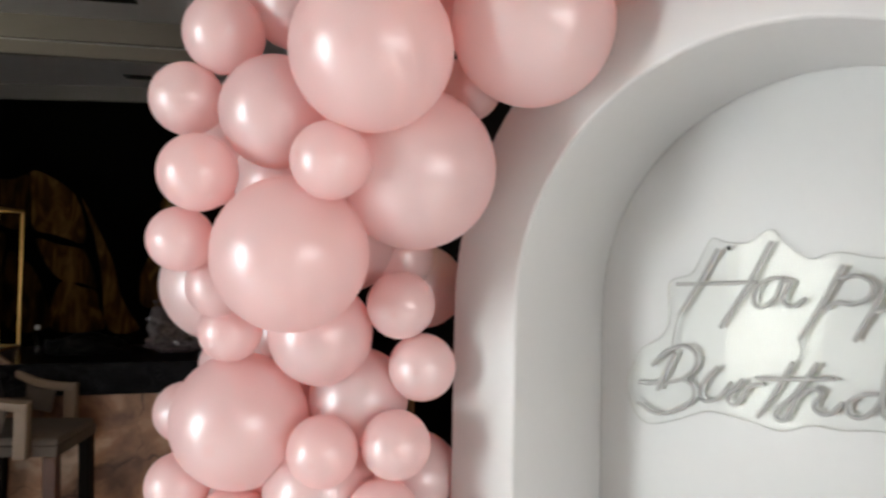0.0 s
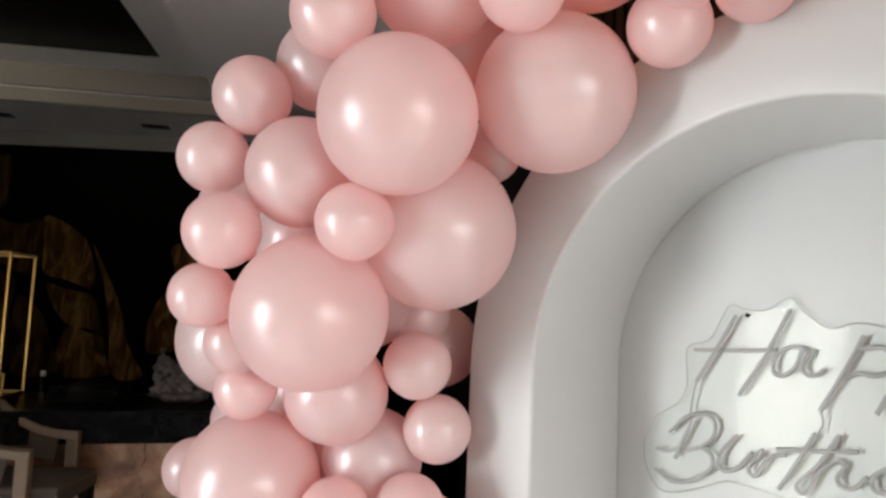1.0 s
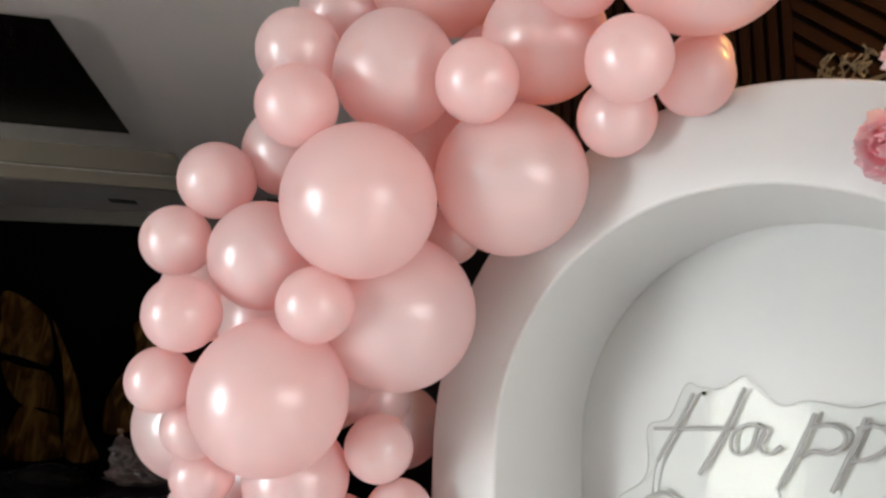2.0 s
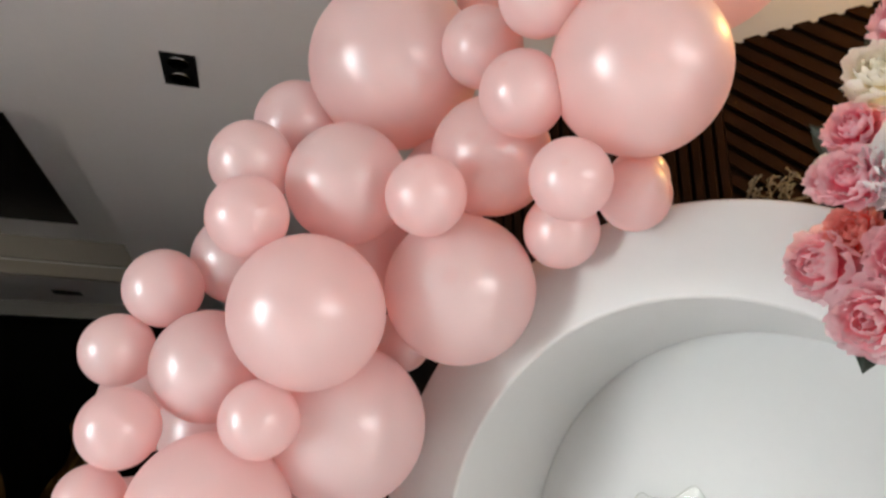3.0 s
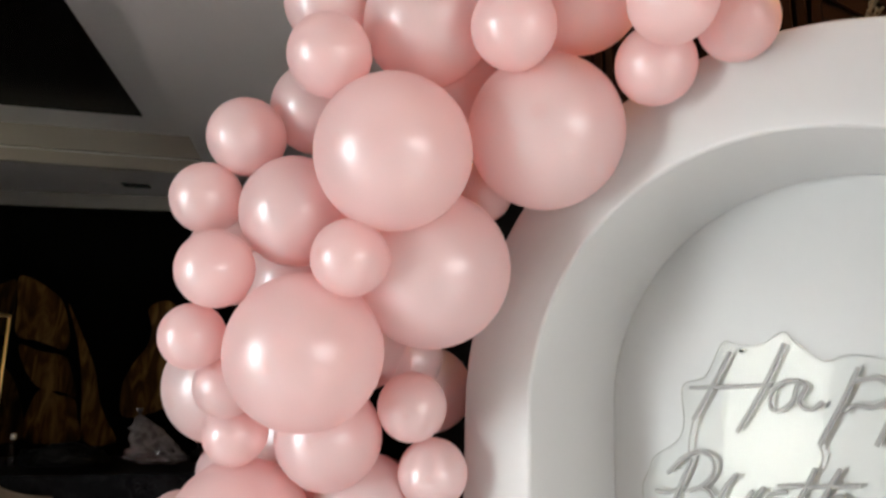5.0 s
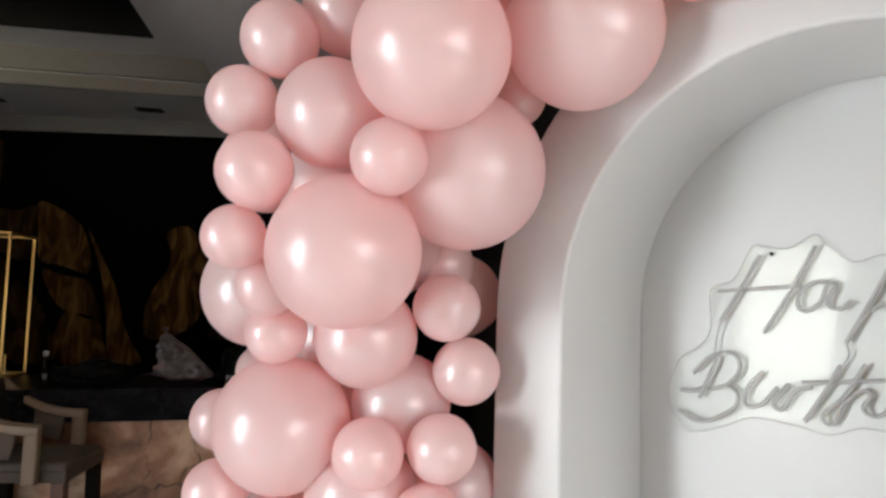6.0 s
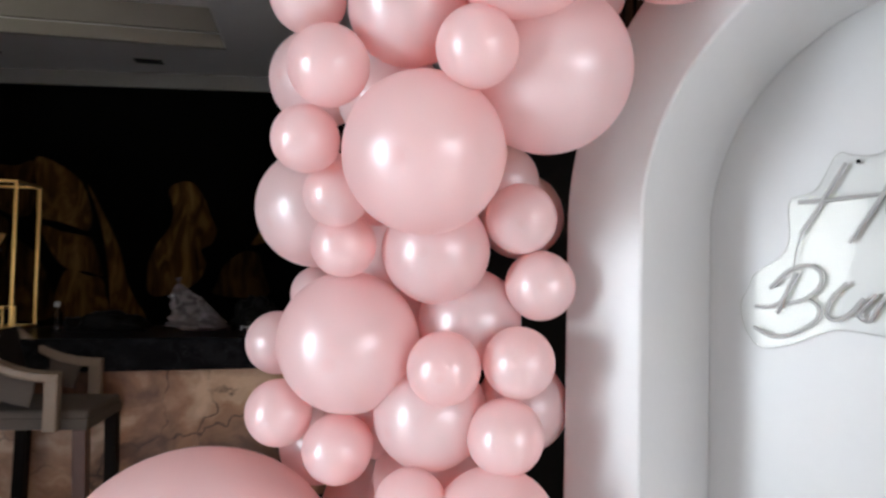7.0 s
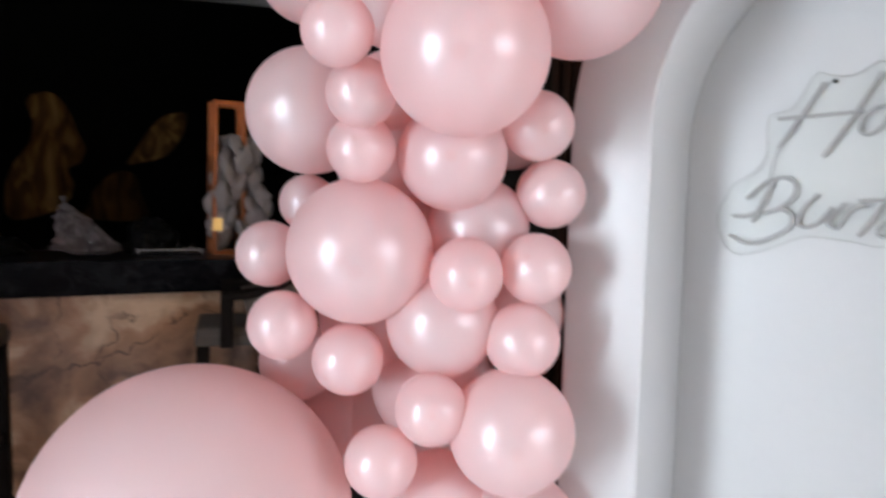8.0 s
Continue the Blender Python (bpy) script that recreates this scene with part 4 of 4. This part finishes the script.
for pts in STROKES:
    tube("letter_stroke", pts, SIGN_Y - 0.0045, 0.0037, GREY_TUBE, sign)
# thin grey tube drawn for the line of light on the clear plate's edge
rim = smooth_loop(PLATE, 3)
tube("polished_edge", rim + rim[:1], SIGN_Y, 0.0009, GREY_TUBE, sign)
# standoff screws and supply wire
for x, z in ((-0.146, 1.739), (0.185, 1.715)):
    part("screw", lathe([(0.0, -0.002), (0.004, -0.001), (0.004, 0.0), (0.002, 0.010), (0.0, 0.010)], 12), BLACK_PLASTIC, sign, smooth=True, m=Matrix.Translation((x, SIGN_Y, z)) @ pose(0, 0, 0, -90))
for pts in (((-0.238, 1.613), (-0.246, 1.58), (-0.250, 1.545)), ((-0.026, 1.585), (-0.022, 1.565), (-0.030, 1.547))):
    tube("wire", pts, SIGN_Y - 0.004, 0.0015, GREY_TUBE, sign)


# ---- flowers on the arch ----
def petal_mesh(name, mat, cup, width, length, ruffle, seed):
    """A cupped petal that stands on its base at the origin and grows along z, hollow towards -y, its rim curled outward and frilled."""
    bm = bmesh.new()
    n, m = 9, 9
    grid = []
    for i in range(n):
        t = i / (n - 1)
        row = []
        for j in range(m):
            s = j / (m - 1) * 2 - 1
            half = width * (math.sin(math.pi * (0.10 + 0.66 * t)) ** 0.8) * 0.5
            x = s * half
            z = length * t * (1 - 0.16 * s * s * t)
            # bowed outward low down, closing in above, with the hollow sides drawn in and the very rim rolled back
            y = cup * (math.sin(math.pi * 0.9 * t) - 0.75 * t * t) - 0.55 * half * s * s + 0.30 * length * max(0.0, t - 0.75) ** 1.5
            frill = ruffle * t ** 2
            y += frill * noise.noise(Vector((s * 2.6, t * 2.0, seed)))
            z += frill * 0.7 * noise.noise(Vector((s * 3.4, 5.0, seed))) * t
            row.append(bm.verts.new((x, y, z)))
        grid.append(row)
    for a, b in zip(grid, grid[1:]):
        for j in range(m - 1):
            bm.faces.new((a[j], a[j + 1], b[j + 1], b[j]))
    return mesh_of(name, bm, mat, True)


# cup, width, length and frill of the petals, ring by ring from the heart outward
PETAL_SETS = {key: [[petal_mesh("petal", mat, c, w, l, r, 3.1 * k + q) for q in range(4)] for k, (c, w, l, r) in
                    enumerate(((0.10, 0.42, 0.62, 0.16), (0.16, 0.60, 0.72, 0.2), (0.22, 0.78, 0.84, 0.22), (0.26, 0.92, 0.92, 0.24), (0.26, 0.98, 0.92, 0.28)))] for key, mat in PETALS.items()}
# petals in a ring, opening angle, distance from the middle, height
RINGS = ((5, 4, 0.06, 0.10), (6, 18, 0.13, 0.06), (7, 34, 0.20, 0.0), (8, 54, 0.25, -0.08), (8, 78, 0.26, -0.16))


def rose(place, out, r, colour, label):
    """A full silk garden rose of radius r that faces out."""
    turn = Vector(out).to_track_quat("Z", "Y").to_matrix().to_4x4()
    ob = thing("silk_rose", label, "artificial flower", Matrix.Translation(place) @ turn, "flowers on the arch")
    k = 0
    for ring, (count, open_angle, off, low) in enumerate(RINGS):
        for c in range(count):
            a = 360 * c / count + ring * 33 + random.uniform(-10, 10)
            o = new("petal", PETAL_SETS[colour][ring][k % 4])
            o.parent = ob
            s = r * random.uniform(0.9, 1.1)
            o.matrix_basis = pose(0, 0, low * r, 0, 0, a) @ pose(0, off * r, 0, -open_angle + random.uniform(-8, 8), random.uniform(-8, 8), random.uniform(-8, 8)) @ Matrix.Diagonal((s, s, s, 1))
            k += 1
    return ob


def on_arch(s, depth, z):
    return ARCH @ Vector((s, depth, z))


for s, d, z, r, colour, words in (
        (0.385, -0.10, 2.325, 0.070, "pink", "bright pink silk rose on the arch's crown"),
        (0.335, -0.11, 2.262, 0.058, "cream", "cream white silk peony on the arch"),
        (0.292, -0.10, 2.205, 0.043, "pink", "small pink silk rose with a deep heart on the arch"),
        (0.283, -0.12, 2.130, 0.048, "pink", "open pink silk rose on the arch"),
        (0.254, -0.08, 2.150, 0.040, "pale pink", "faded pink silk rose on the arch"),
        (0.245, -0.06, 2.178, 0.022, "cream", "small cream silk rosebud on the arch"),
        (0.338, -0.12, 2.128, 0.064, "white", "white silk rose on the arch"),
        (0.246, -0.06, 2.045, 0.058, "pale pink", "large ruffled pink silk carnation on the arch"),
        (0.286, -0.07, 2.080, 0.040, "coral", "small coral silk rose on the arch"),
        (0.342, -0.10, 2.025, 0.054, "pink", "pink silk rose hanging on the arch"),
        (0.292, -0.09, 1.962, 0.056, "pale pink", "pale pink silk peony at the spray's lower end"),
        (0.400, -0.10, 2.200, 0.060, "pale pink", "pale pink silk rose on the arch"),
        (0.400, -0.10, 2.060, 0.060, "white", "white silk rose on the arch"),
        (0.390, -0.09, 1.950, 0.060, "coral", "coral silk rose on the arch"),
        (0.460, -0.09, 2.270, 0.065, "cream", "cream silk rose on the arch")):
    aim = ARCH.to_3x3() @ Vector(((s - 0.36) * 4.5, -1.0, (z - 2.12) * 1.6))
    rose(on_arch(s + (0.012 if z > 2.1 else -0.006), d + 0.02, z), aim, r * (0.80 if z > 2.1 else 0.86), colour, words)

leaf_bm = bmesh.new()
spine = [(0.0, 0.0), (0.16, 0.25), (0.2, 0.5), (0.13, 0.78), (0.0, 1.0)]
cols = []
for x, z in spine:
    cols.append([leaf_bm.verts.new((k * x, 0.10 * math.sin(z * 3) + 0.05 * abs(k), z)) for k in (-1, 0, 1)])
for a, b in zip(cols, cols[1:]):
    for j in range(2):
        leaf_bm.faces.new((a[j], a[j + 1], b[j + 1], b[j]))
bmesh.ops.remove_doubles(leaf_bm, verts=leaf_bm.verts, dist=1e-4)
bmesh.ops.solidify(leaf_bm, geom=leaf_bm.faces[:], thickness=0.02)
LEAF_MESH = mesh_of("leaf", leaf_bm, LEAF, True)
spray = thing("leaf_spray", "dark green silk leaves between the flowers on the arch", "foliage", ARCH)
part("stem", rod((0.30, -0.02, 1.98), (0.45, -0.02, 2.30), 0.012), LEAF, spray)
for s, z, size, a, tilt in ((0.335, 2.19, 0.13, 60, -60), (0.30, 2.16, 0.11, -30, -50), (0.32, 2.07, 0.12, 20, -60), (0.262, 2.085, 0.10, 150, -70), (0.30, 2.01, 0.12, 200, -65),
                            (0.255, 2.0, 0.10, 120, -50), (0.31, 1.915, 0.09, 200, -40), (0.33, 2.30, 0.12, 20, -60), (0.37, 2.02, 0.12, -70, -60), (0.37, 2.17, 0.14, -60, -60),
                            (0.28, 2.03, 0.11, 40, -60), (0.36, 1.93, 0.11, 170, -50), (0.30, 2.235, 0.08, 70, -60), (0.34, 2.07, 0.13, 100, -62), (0.27, 2.16, 0.08, 90, -60)):
    o = new("leaf", LEAF_MESH)
    o.parent = spray
    o.matrix_basis = Matrix.Translation((s, -0.02, z)) @ pose(0, 0, 0, 0, a, 0) @ pose(0, 0, 0, -tilt - 45, 0, 0) @ Matrix.Diagonal((size, size, size, 1))
for k in range(34):
    z = 1.93 + 0.40 * random.random()
    s = 0.315 + 0.14 * random.random() + 0.4 * max(0, z - 2.15)
    size = random.uniform(0.06, 0.09)
    o = new("leaf", LEAF_MESH)
    o.parent = spray
    o.matrix_basis = Matrix.Translation((s, -0.02 - 0.02 * random.random(), z)) @ pose(0, 0, 0, 0, random.uniform(-180, 180), 0) @ pose(0, 0, 0, 12 + 14 * random.random(), 0, 0) @ Matrix.Diagonal((size, size, size, 1))
# dry twigs that lie behind the arch's crown
twigs = thing("dry_twigs", "dry gilded twigs lying along the arch's top edge", "twigs", ARCH)
part("main_stem", rod((0.13, 0.10, 2.192), (0.33, 0.06, 2.19), 0.0025), TWIG, twigs)
for k in range(26):
    s = 0.12 + 0.20 * random.random()
    h = random.uniform(0.012, 0.04) + 0.035 * max(0, (s - 0.2) / 0.12)
    lean = random.uniform(-0.04, 0.04)
    y = 0.05 + 0.06 * random.random()
    bm = rod((s, y, 2.188), (s + lean, y, 2.19 + h), 0.0016, 0.001, 5)
    for q in range(3):
        f = 0.4 + 0.3 * q
        p = Vector((s + lean * f, y, 2.19 + h * f))
        rod(p, p + Vector((random.uniform(-0.018, 0.018), random.uniform(-0.01, 0.01), random.uniform(0.0, 0.012))), 0.0011, 0.0022, 5, bm)
    part("twig", bm, TWIG, twigs)
